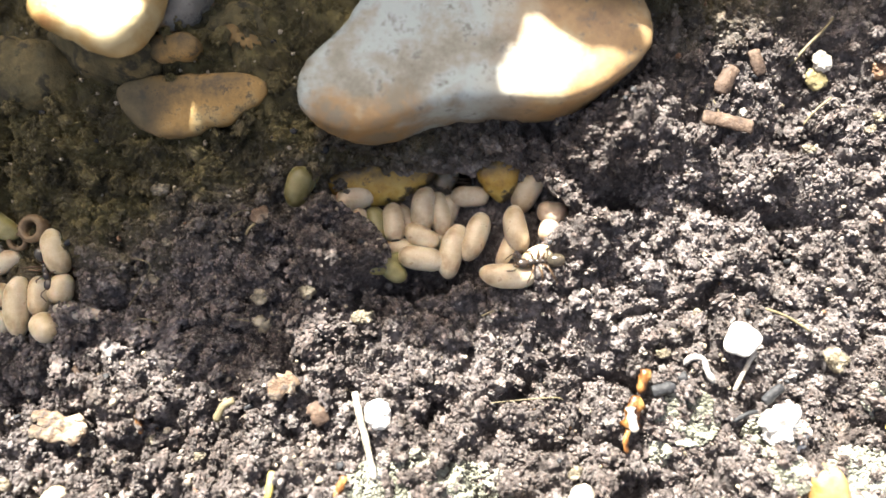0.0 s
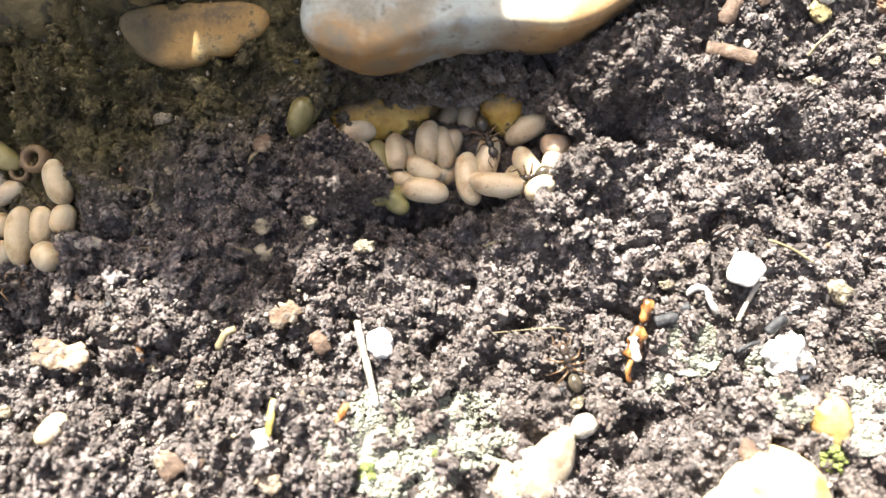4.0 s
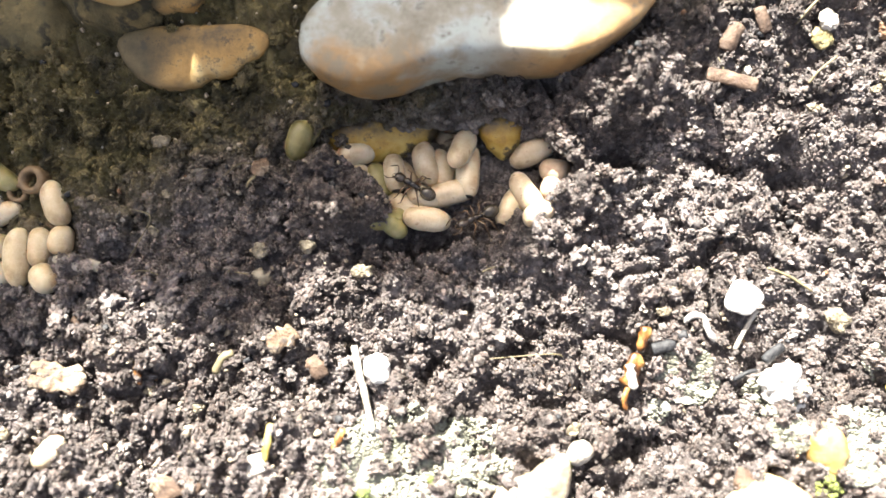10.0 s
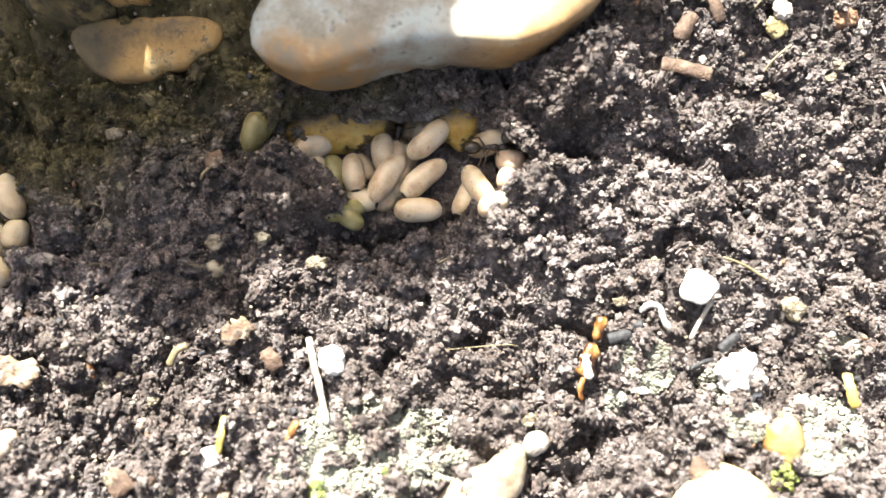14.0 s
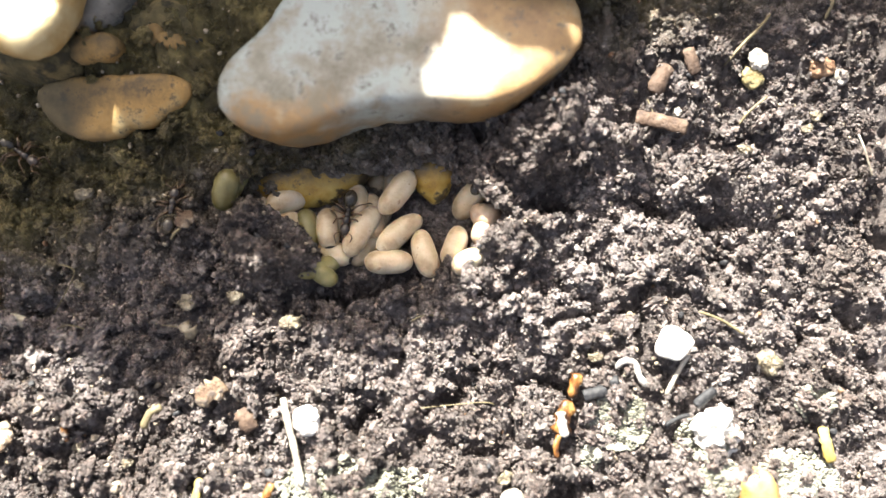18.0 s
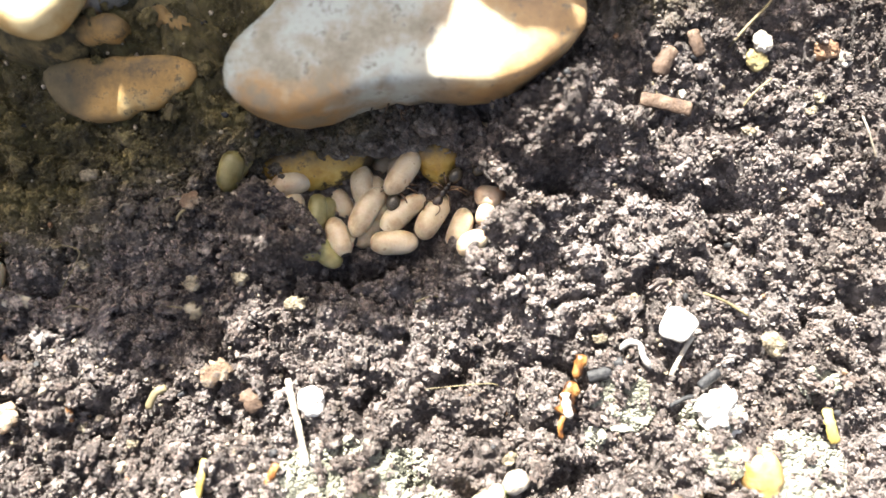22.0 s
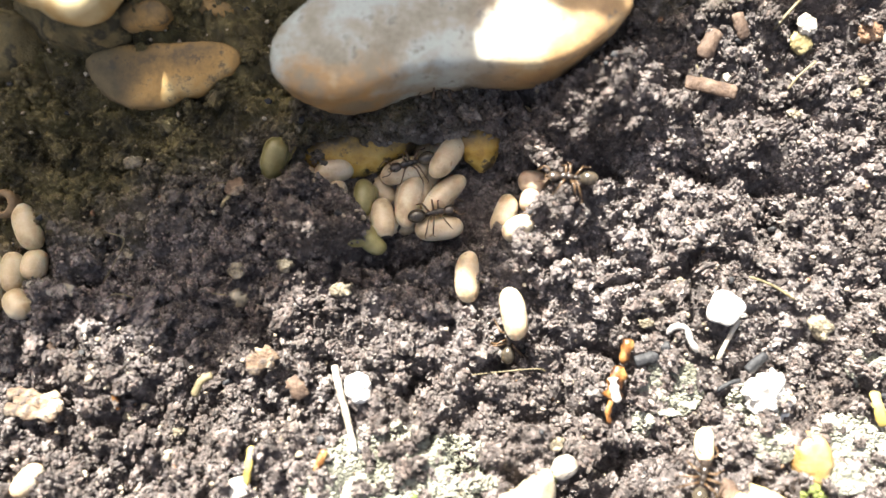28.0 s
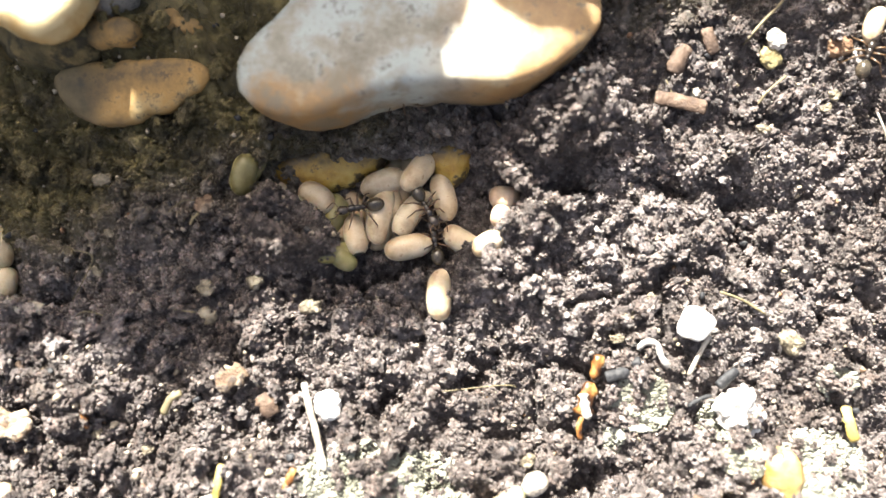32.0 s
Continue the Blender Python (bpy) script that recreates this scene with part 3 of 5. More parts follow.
stone("pale_stone", (-27.58, 18.16, 19.14), 14, [(-6.5, -0.5), (-6.4, 2.74), (-3.65, 5.42), (1.02, 5.90), (4.6, 5.28), (4.9, 2.55), (4.25, -0.1), (3.2, -2.6), (2.2, -4.1), (0.6, -4.95), (-0.6, -4.8), (-2.0, -4.05), (-3.3, -3.0), (-5.2, -2.4), (-6.3, -1.6)], 1.2, HONEY, "pale honey-coloured stone in full sun, high in the bank", seed=7, rough=0.06, boxy=0.35, under=2.6)
# added prop for the pale stone; its dark tone stands in for shade
stone("mossy_stone", (-28.0, 19.4, 12.9), 14, [(-6.2, -1.6), (-6.4, 2.5), (-3.6, 5.0), (1.0, 5.4), (4.4, 4.8), (4.6, 2.2), (4.0, -0.9), (2.9, -3.1), (0.4, -4.3), (-2.2, -3.9), (-4.6, -3.0)], 4.4, MOSSY, "added dark prop under the pale stone, for shaded ground there", seed=17, rough=0.16, boxy=0.45, under=5)
stone("slate_stone", (-23.3, 21.3, 16.08), 33, [(-4.27, -3.16), (-2.78, -1.12), (-1.16, 1.78), (-0.08, 3.72), (2.96, 3.19), (3.28, 1.33), (2.50, -0.71), (0.90, -2.16), (-1.37, -2.91)], 2.2, SLATE, "thin dark grey stone with an ochre edge beside a pale one", seed=9, rough=0.05, boxy=0.5)
stone("mossy_stone", (-23.46, 17.01, 14.98), 33, [(-2.42, -0.16), (-1.60, 0.79), (0.21, 1.05), (2.61, 0.53), (2.43, -0.43), (0.36, -0.93), (-1.58, -0.85)], 1.0, OCHRE_RIND, "small tan stone in the bank soil", seed=11, under=4)
stone("mossy_stone", (-18.16, 19.30, 13.70), 33, [(-2.16, 0.63), (-1.44, 1.12), (0.65, 0.49), (2.53, -0.44), (2.10, -1.23), (0.11, -0.60), (-1.78, 0.03)], 1.4, OCHRE_RIND, "narrow tan stone in the bank soil", seed=12)
stone("mossy_stone", (-37.53, 16.87, 11.71), 33, [(-5.58, 1.35), (-3.48, 2.62), (0.66, 2.85), (4.78, 2.06), (5.23, -0.26), (3.61, -2.82), (-0.55, -3.57), (-4.66, -2.26)], 3.5, MOSSY, "dark mossy stone bedded in the bank", seed=13, rough=0.12)
stone("mossy_stone", (-18.75, 21.31, 12.71), 33, [(-4.85, 1.25), (-0.66, 2.72), (3.44, 2.16), (3.84, -0.90), (1.18, -2.91), (-2.94, -2.35)], 2.6, MOSSY, "dark mossy stone bedded in the bank", seed=14, rough=0.12)
# out of view, added to shade the upper right of the flint
stone("shade_ledge", (12.0, 24.0, 22.9), 15, [(-5.2, -2.6), (-2.4, -4.2), (0.2, -5.2), (5, -5.2), (9.5, -5), (11, 2), (6, 6), (-3, 6), (-6, 2)], 1.6, MOSSY, "unseen stone added above the flint to shade its top", seed=16, rough=0.05, boxy=0.5)
# out of view, added across the crest's notch to confine sun to the pale stone
stone("shade_cap", (-46.0, 46.0, 90.9), 90, [(-6, 8.2), (-1, 7.4), (2, 6), (3.5, 2.8), (7.5, -0.3), (8, -4), (7.4, -16), (4.9, -16.8), (3.9, -15.4), (2.2, -12.9), (0.2, -11.6), (-1.6, -13.2), (-3.3, -15.6), (-4.6, -16.6), (-6.5, -15.5)], 1.2, MOSSY, "unseen slab added over the notch to frame the sun patch", seed=15, rough=0.08)

# the yellow stone that roofs the chamber, and its neighbour
stone("yellow_stone", (-5.26, 10.29, 4.50), 33, [(-7.22, -0.48), (-5.44, 0.59), (-2.48, 1.12), (0.74, 1.34), (2.89, 1.66), (5.04, 2.19), (5.47, 1.44), (4.77, -0.16), (3.15, -1.33), (0.73, -2.35), (-2.50, -2.40), (-5.19, -1.65)], 2.2, YELLOW, "yellow stone roofing the chamber, smeared with soil", seed=21, rough=0.06, boxy=0.6)
stone("yellow_stone", (5.98, 9.5, 5.6), 33, [(-2.47, 1.04), (-1.08, 1.99), (1.78, 2.24), (2.42, 1.68), (1.48, -0.53), (0.54, -1.92), (-0.10, -2.30), (-0.74, -1.67), (-1.82, -0.53)], 1.5, YELLOW, "small pointed yellow stone above the cocoons", seed=22, rough=0.07, boxy=0.9)

# pebbles and stones of the sunlit ground
stone("orange_pebble", (33.29, -17.08, -3.95), 33, [(-1.71, 1.63), (-0.45, 2.36), (1.02, 2.01), (1.73, 0.88), (1.66, -1.10), (1.20, -2.33), (-0.28, -2.28), (-1.27, -1.33), (-1.89, 0.15)], 2.2, HONEY, "honey-coloured pebble in full sun", "pebble", 31, 0.05, group="pebbles")
stone("yellow_pebble", (27.73, -23.13, -5.80), 33, [(-3.74, 1.19), (-1.86, 3.35), (0.51, 4.44), (2.91, 3.33), (4.87, 0.66), (5.39, -1.76), (3.03, -4.17), (-1.28, -4.15), (-4.17, -2.68), (-5.64, -0.25)], 3.0, CREAMY, "large cream pebble half buried in crumbs", "pebble", 32, 0.05, group="pebbles")
stone("cream_pebble", (12.25, -17.41, -4.38), 33, [(-0.97, 0.35), (-0.29, 1.04), (0.93, 0.84), (1.38, 0.19), (0.50, -0.79), (-0.48, -1.09), (-1.07, -0.54)], 1.0, PALE, "small white pebble on lit soil", "pebble", 33, 0.06, group="pebbles")
stone("buff_stone", (7.54, -21.07, -5.20), 33, [(3.26, 4.31), (3.65, 3.34), (2.43, -0.95), (1.19, -2.90), (-2.28, -3.64), (-3.43, -2.66), (-3.73, -0.71), (-1.91, 1.20), (0.78, 1.98)], 1.6, SAND, "buff wedge of stone slanting out of the soil", "stone", 34, 0.05, 0.5)
stone("white_pebble", (-5.31, -11.1, -0.95), 33, [(-1.13, 0.22), (-0.87, 0.98), (0.03, 1.33), (0.82, 0.92), (1.11, -0.03), (0.81, -1.04), (0.01, -1.39), (-0.78, -0.99)], 1.0, CHALK, "round white pebble beside a straw", "pebble", 35, 0.12, group="pebbles")
stone("white_pellet", (26.50, -5.9, 2.45), 33, [(-1.62, -0.73), (-1.29, 0.63), (-0.77, 1.67), (0.77, 1.22), (1.78, 0.13), (1.25, -0.50), (0.51, -1.32), (-0.62, -1.09)], 0.32, CHALK, "flat angular white chalk chip on dark soil", "pebble", 36, 0.02, 0.3, group="pebbles")
stone("chalk_lump", (30.41, -12.07, -2.05), 33, [(-2.22, 0.23), (-1.11, 1.64), (0.12, 2.04), (0.88, 1.39), (1.66, 0.23), (1.46, -1.38), (0.24, -2.39), (-1.02, -1.78)], 1.2, CHALK, "crumbly white chalk lump", "pebble", 37, 0.4, group="pebbles")
stone("red_pebble", (27.63, 18.75, 14.72), 33, [(-0.96, -0.05), (-0.37, 0.92), (0.52, 1.10), (0.73, 0.02), (0.44, -0.85), (-0.36, -1.14)], 0.5, RUST, "rust-red pebble in shaded soil", "pebble", 38, 0.22, 0.4, group="pebbles")
stone("red_pebble", (40.58, 16.25, 12.63), 33, [(-1.08, 0.23), (-0.19, 0.91), (0.83, 0.70), (1.05, -0.29), (0.25, -0.88), (-0.86, -0.67)], 0.45, RUST, "rust-brown pebble at the shade edge", "pebble", 39, 0.22, 0.4, group="pebbles")
stone("white_pebble", (42.21, 15.44, 12.15), 33, [(-0.59, 0.15), (-0.20, 0.74), (0.51, 0.38), (0.63, -0.26), (0.13, -0.66), (-0.48, -0.35)], 0.35, PALE, "tiny bright white pebble", "pebble", 40, 0.22, 0.4, group="pebbles")
stone("white_pebble", (27.61, 12.91, 10.63), 33, [(-0.42, 0.09), (-0.02, 0.48), (0.38, 0.17), (0.28, -0.32), (-0.22, -0.42)], 0.5, PALE, "tiny round white pebble", "pebble", 41, 0.22, 0.4, group="pebbles")
stone("cream_pebble", (34.52, 15.51, 12.16), 33, [(-1.06, -0.30), (-0.68, 0.88), (0.44, 0.57), (0.85, -0.43), (0.45, -0.72)], 0.3, YSTONE, "pale yellowish chip of stone", "pebble", 42, 0.22, 0.4, group="pebbles")
stone("white_pebble", (34.81, 16.68, 13.36), 33, [(-0.63, 0.66), (-0.03, 0.85), (0.47, 0.45), (0.39, -0.93), (-0.21, -1.02)], 0.3, PALE, "white chip of stone", "pebble", 43, 0.22, 0.4, group="pebbles")
for _k, _o in enumerate((
    ((-24.52, 6.60, 7.37), 0.75), ((-25.21, -0.30, 3.50), 0.5), ((-15.95, -1.56, 2.23), 0.7), ((-11.67, -1.07, 2.30), 0.75), ((-6.64, -3.46, 1.92), 0.85), ((-24.01, 2.45, 5.34), 0.4),
    ((-3.31, 10.24, 6.31), 0.45), ((-20.89, -13.99, -3.65), 0.55), ((-11.62, -15.05, -3.71), 0.6), ((-37.54, -16.34, -4.06), 0.6), ((11.82, -15.69, -3.90), 0.6), ((19.97, -6.19, -0.21), 0.6),
    ((23.39, -3.11, 1.12), 0.7), ((35.25, -6.89, -0.52), 1.0), ((20.91, -4.51, 0.52), 0.8), ((-5.16, -17.85, -4.48), 0.6), ((3.59, -19.25, -4.87), 0.7), ((39.89, 12.32, 9.96), 0.5), ((39.13, 11.37, 9.40), 0.5), ((33.55, 9.80, 8.45), 0.6), ((-25.17, -12.64, -3.02), 0.5), ((-23.46, -20.39, -5.22), 0.8))):
    _c, _r = _o
    _ring = [(_r * (1 + 0.25 * math.sin(3.1 * _k + 2.3 * a)) * math.cos(a), _r * (0.8 + 0.25 * math.cos(1.7 * _k + 1.9 * a)) * math.sin(a)) for a in [math.pi * j / 5 for j in range(10)]]
    stone("sand_pebble", (_c[0], _c[1], _c[2] + 0.5 * _r + 0.45), 25, _ring, _r * 0.55, GRIT, "little buff grain of stone on the soil", "pebble", 50 + _k, 0.3, 0.5, group="pebbles")


# ---- plant litter ----
def strip(name, points, width, thick, material, label, category="litter", parent=None, taper=(0.5, 0.4), seed=0, uneven=0.15):
    """A flattened stalk along points (mm), with a tapered, slightly uneven outline."""
    pts = [Vector(p) + Vector((0, 0, 0.6)) for p in points]
    base = pts[0].copy()
    path = []
    for i in range(len(pts) - 1):
        a, b, c, d = pts[max(i - 1, 0)], pts[i], pts[i + 1], pts[min(i + 2, len(pts) - 1)]
        for k in range(6):
            s = k / 6
            path.append(0.5 * (2 * b + (c - a) * s + (2 * a - 5 * b + 4 * c - d) * s * s + (3 * b - a - 3 * c + d) * s ** 3))
    path.append(pts[-1])
    bm = bmesh.new()
    rows, n = [], 10
    up = Vector((0, -0.4, 0.9))
    for k, p in enumerate(path):
        t = (path[min(k + 1, len(path) - 1)] - path[max(k - 1, 0)]).normalized()
        side = t.cross(up).normalized()
        top = side.cross(t)
        s = k / (len(path) - 1)
        end = min(1.0, 6 * s + taper[0]) * min(1.0, 6 * (1 - s) + taper[1])
        w = width * end * (1 + uneven * noise.noise(Vector((seed, k * 0.45, 0))))
        h = thick * end
        ring = []
        for j in range(n):
            q = p - base + side * w * 0.5 * math.cos(j * math.tau / n) + top * h * 0.5 * math.sin(j * math.tau / n)
            q += (q - p + base) * min(uneven, 0.3) * 1.4 * noise.noise(q * (2.4 / max(width, 0.5)) + Vector((seed, 0, 0)))
            ring.append(bm.verts.new(q * MM))
        rows.append(ring)
    for a, b in zip(rows, rows[1:]):
        for j in range(n):
            bm.faces.new((a[j], a[(j + 1) % n], b[(j + 1) % n], b[j]))
    bm.faces.new(rows[0][::-1])
    bm.faces.new(rows[-1])
    ob = part(name, bm, material, parent)
    ob.location = base * MM
    return tagged(ob, label, category) if not parent else ob


STRAW = blotched("dry straw", [(0.35, (0.17, 0.14, 0.1)), (0.6, (0.36, 0.33, 0.28))], 500, rough=0.6)
BARK = blotched("dry bark", [(0.35, (0.045, 0.026, 0.017)), (0.55, (0.1, 0.062, 0.04)), (0.7, (0.18, 0.125, 0.09))], 700, rough=0.75, relief=0.0004)
HUSK = blotched("orange seed husk", [(0.38, (0.03, 0.011, 0.004)), (0.5, (0.15, 0.058, 0.012)), (0.64, (0.34, 0.2, 0.07))], 800, rough=0.4, relief=0.0002)
YFLAKE = blotched("yellow flake", [(0.35, (0.2, 0.14, 0.03)), (0.6, (0.38, 0.31, 0.1))], 500, rough=0.5, relief=0.0002)
TAN = blotched("tan husk", [(0.36, (0.075, 0.042, 0.024)), (0.5, (0.16, 0.105, 0.064)), (0.62, (0.31, 0.25, 0.18))], 420, (0.54, 0.64, (0.08, 0.06, 0.048)), 0.75, 0.0009)
CHAR = blotched("charcoal", [(0.35, (0.006, 0.006, 0.007)), (0.65, (0.022, 0.022, 0.025))], 500, rough=0.65, relief=0.0003)
TWIG = blotched("yellowish twig", [(0.35, (0.09, 0.07, 0.035)), (0.65, (0.2, 0.165, 0.09))], 400, rough=0.6)
MOSS = blotched("bright moss", [(0.35, (0.06, 0.078, 0.018)), (0.65, (0.19, 0.215, 0.05))], 500, rough=0.8)
LICHEN = blotched("grey-green crust", [(0.35, (0.15, 0.147, 0.108)), (0.5, (0.225, 0.222, 0.172)), (0.7, (0.31, 0.305, 0.255))], 260, rough=0.85, relief=0.0004)
WHITE_ROOT = blotched("white rootlet", [(0.35, (0.24, 0.22, 0.2)), (0.65, (0.42, 0.4, 0.37))], 300, rough=0.5)

strip("straw", [(-7.32, -9.32, -0.61), (-7.03, -10.73, -1.04), (-6.35, -13.03, -1.84), (-5.50, -16.39, -2.95)], 0.62, 0.3, STRAW, "bleached flat straw lying on crumbly soil", seed=1, taper=(0.8, 0.5))
strip("straw", [(28.14, -6.22, 0.37), (27.09, -7.63, -0.16), (25.99, -9.41, -1.04)], 0.42, 0.25, STRAW, "short pale straw fragment", seed=2, taper=(0.9, 0.6))
strip("twig", [(29.13, -2.85, 2.05), (31.02, -3.53, 1.73), (33.21, -4.65, 0.93)], 0.25, 0.22, TWIG, "thin yellowish twig on crumbly soil", seed=5)
strip("twig", [(35.69, 19.85, 14.88), (34.49, 18.48, 14.57), (33.32, 17.57, 13.80), (31.63, 16.01, 12.66)], 0.28, 0.25, TWIG, "bent yellow-green twig in the shade", seed=6)
strip("twig", [(39.76, 21.26, 15.59), (41.16, 20.93, 15.75), (40.43, 19.33, 14.64)], 0.35, 0.25, TWIG, "hooked dry stem on shaded soil", seed=7)
strip("twig", [(35.33, 13.51, 11.36), (33.77, 12.39, 10.81), (32.88, 11.50, 9.95)], 0.22, 0.2, TWIG, "grey forked stem on lit soil", seed=8)
strip("straw", [(43.38, 10.63, 9.64), (43.94, 9.28, 8.93), (44.74, 7.47, 7.57)], 0.2, 0.2, STRAW, "short pale stem on lit soil", seed=9)
strip("bark_chip", [(23.72, 12.02, 10.69), (25.95, 11.61, 10.41), (28.24, 11.14, 10.06)], 1.3, 0.4, BARK, "reddish-brown chip of bark on lit soil", seed=10, taper=(0.8, 0.8))
strip("bark_chip", [(28.27, 17.12, 13.67), (28.67, 16.06, 13.02), (29.08, 15.33, 12.36)], 1.2, 0.6, BARK, "greyish chip of bark", seed=11, taper=(0.4, 0.8))
strip("bark_chip", [(26.56, 15.95, 12.82), (25.79, 14.65, 12.09), (25.33, 13.92, 11.44)], 1.5, 0.8, BARK, "brown chip of bark on soil", seed=12)
_w = tagged(new("rotten_wood"), "ragged pale brown chunk of rotten wood", "wood")
_w.empty_display_size = 0.001
for _k in range(3):
    _d = Vector((0.5 * math.sin(_k * 2.1), 0.75 * (_k - 1), 0.25 * math.cos(_k * 1.7) - 0.3))
    strip("flake", [Vector((-35.36, -11.49, -1.58)) + _d, Vector((-33.20, -11.87, -1.59)) + _d * 1.1, Vector((-30.90, -12.13, -1.87)) + _d + Vector((0.9 * math.sin(_k * 3.3), 0, 0))], 1.15, 0.4, TAN, "", parent=_w, seed=40 + _k, uneven=0.9, taper=(0.7, 0.5))
strip("bark_chip", [(-31.98, -6.94, 0.09), (-31.12, -8.34, -0.45), (-30.44, -8.70, -0.85)], 0.9, 0.6, BARK, "brown splinter at the shade edge", seed=14)
strip("bark_chip", [(-14.92, -9.21, -0.85), (-13.65, -8.92, -0.54), (-12.60, -7.97, -0.23)], 1.9, 0.5, TAN, "tan flake of husk on soil", seed=15, taper=(0.7, 0.5), uneven=0.5)
strip("bark_chip", [(-11.19, -10.16, -1.42), (-10.67, -10.89, -1.61), (-10.09, -11.70, -2.21)], 1.6, 0.5, BARK, "reddish flake of bark", seed=16, taper=(0.8, 0.6), uneven=0.5)
strip("bark_chip", [(-23.78, -21.21, -5.16), (-21.85, -20.41, -4.63), (-20.20, -21.01, -5.08)], 2.0, 0.5, BARK, "pinkish-brown flake of bark", seed=17, uneven=0.9)
strip("bark_chip", [(25.28, -19.47, -4.44), (26.07, -19.99, -4.30), (25.84, -21.22, -5.06)], 1.6, 0.8, BARK, "curled dark scrap of bark", seed=18, uneven=0.5)
strip("seed_husk", [(-17.90, -9.81, -1.17), (-18.83, -10.34, -1.20), (-19.51, -11.48, -2.01)], 0.7, 0.5, TWIG, "curved empty seed husk on soil", seed=19)
strip("yellow_husk", [(-14.34, -15.49, -3.13), (-14.52, -17.13, -3.49), (-14.77, -18.65, -4.12)], 0.7, 0.4, YFLAKE, "yellow sliver of husk in full sun", seed=20)
strip("yellow_husk", [(-15.79, -17.95, -4.00), (-15.48, -18.78, -4.16), (-15.22, -19.52, -4.49)], 1.8, 0.6, PALE, "cream flake of husk", seed=21)
strip("yellow_husk", [(-7.99, -16.13, -2.40), (-8.43, -17.20, -2.61), (-8.82, -18.00, -3.14)], 0.7, 0.35, HUSK, "orange sliver of husk", seed=22)
strip("yellow_husk", [(-26.55, -10.49, -1.14), (-26.07, -11.49, -1.31), (-25.73, -12.54, -1.95)], 0.5, 0.4, HUSK, "thin yellow husk on soil", seed=23)
strip("yellow_husk", [(-15.02, -21.30, -4.95), (-14.54, -22.03, -4.87), (-13.61, -22.75, -5.38)], 1.6, 0.8, TAN, "cream and yellow husk on soil", seed=24, uneven=0.6)
strip("yellow_husk", [(39.67, -11.97, -2.50), (39.72, -13.43, -2.63), (40.04, -14.89, -3.34)], 1.0, 0.3, YFLAKE, "bright yellow flake by a crust of lichen", seed=25, uneven=0.7)
strip("charcoal_chip", [(18.79, -9.41, -1.05), (19.78, -9.21, -0.88), (20.80, -9.01, -0.86)], 1.1, 0.8, CHAR, "grey-black chip of charcoal", seed=26, taper=(0.9, 0.9))
strip("charcoal_chip", [(28.52, -10.30, -1.48), (29.35, -9.67, -1.08), (30.36, -8.97, -0.95)], 0.9, 0.7, CHAR, "small splinter of charcoal", seed=27)
strip("charcoal_chip", [(21.09, -8.36, -0.60), (21.91, -8.22, -0.42)], 0.9, 0.8, CHAR, "small splinter of charcoal", seed=28, taper=(0.8, 0.8))
strip("charcoal_chip", [(25.87, -11.73, -2.31), (26.98, -11.21, -1.88), (28.05, -10.92, -1.93)], 0.4, 0.4, CHAR, "thin dark splinter on soil", seed=29)
strip("rootlet", [(21.67, -7.27, -0.10), (22.30, -6.79, 0.41), (23.27, -6.96, 0.42), (23.66, -7.93, -0.10), (24.29, -8.76, -0.66)], 0.6, 0.4, WHITE_ROOT, "curled white rootlet on dark soil", seed=30, taper=(0.2, 0.3))

_s = tagged(new("seed_husk"), "torn pale husk with a thin tail on shaded soil", "seed")
_s.empty_display_size = 0.001
strip("shell", [(-14.91, 4.59, 6.90), (-15.63, 4.26, 7.10), (-15.98, 3.58, 6.70)], 1.3, 0.5, TAN, "", parent=_s, seed=80, uneven=0.8)
strip("tail", [(-16.01, 3.65, 6.60), (-16.51, 3.11, 6.50), (-16.88, 2.79, 6.00)], 0.25, 0.2, TWIG, "", parent=_s, seed=81)
strip("seed_husk", [(-15.86, -3.64, 2.70), (-15.37, -4.32, 2.50), (-14.86, -4.51, 2.00)], 1.2, 0.6, GRIT, "crumpled buff husk at the shade edge", seed=82, uneven=0.8)

# an orange seed husk in three pieces
_h = tagged(new("orange_husk"), "split orange seed husk with a pale kernel", "seed")
_h.empty_display_size = 0.001
strip("tip", [(18.42, -7.64, -0.14), (18.10, -8.39, -0.28), (17.69, -9.55, -1.10)], 0.95, 0.7, HUSK, "", parent=_h, seed=31, taper=(0.3, 0.3), uneven=0.5)
strip("shell", [(17.49, -9.79, -1.03), (16.96, -11.12, -1.42), (16.59, -12.38, -2.25)], 1.45, 0.7, HUSK, "", parent=_h, seed=32, taper=(0.4, 0.3), uneven=0.5)
strip("kernel", [(16.68, -10.80, -0.88), (16.73, -11.71, -1.20), (17.03, -12.78, -1.83)], 0.75, 0.4, PALE, "", parent=_h, seed=33, uneven=0.4)
strip("stalk", [(16.59, -12.38, -2.25), (16.23, -13.32, -2.50), (16.33, -14.26, -3.05)], 0.5, 0.35, HUSK, "", parent=_h, seed=34)


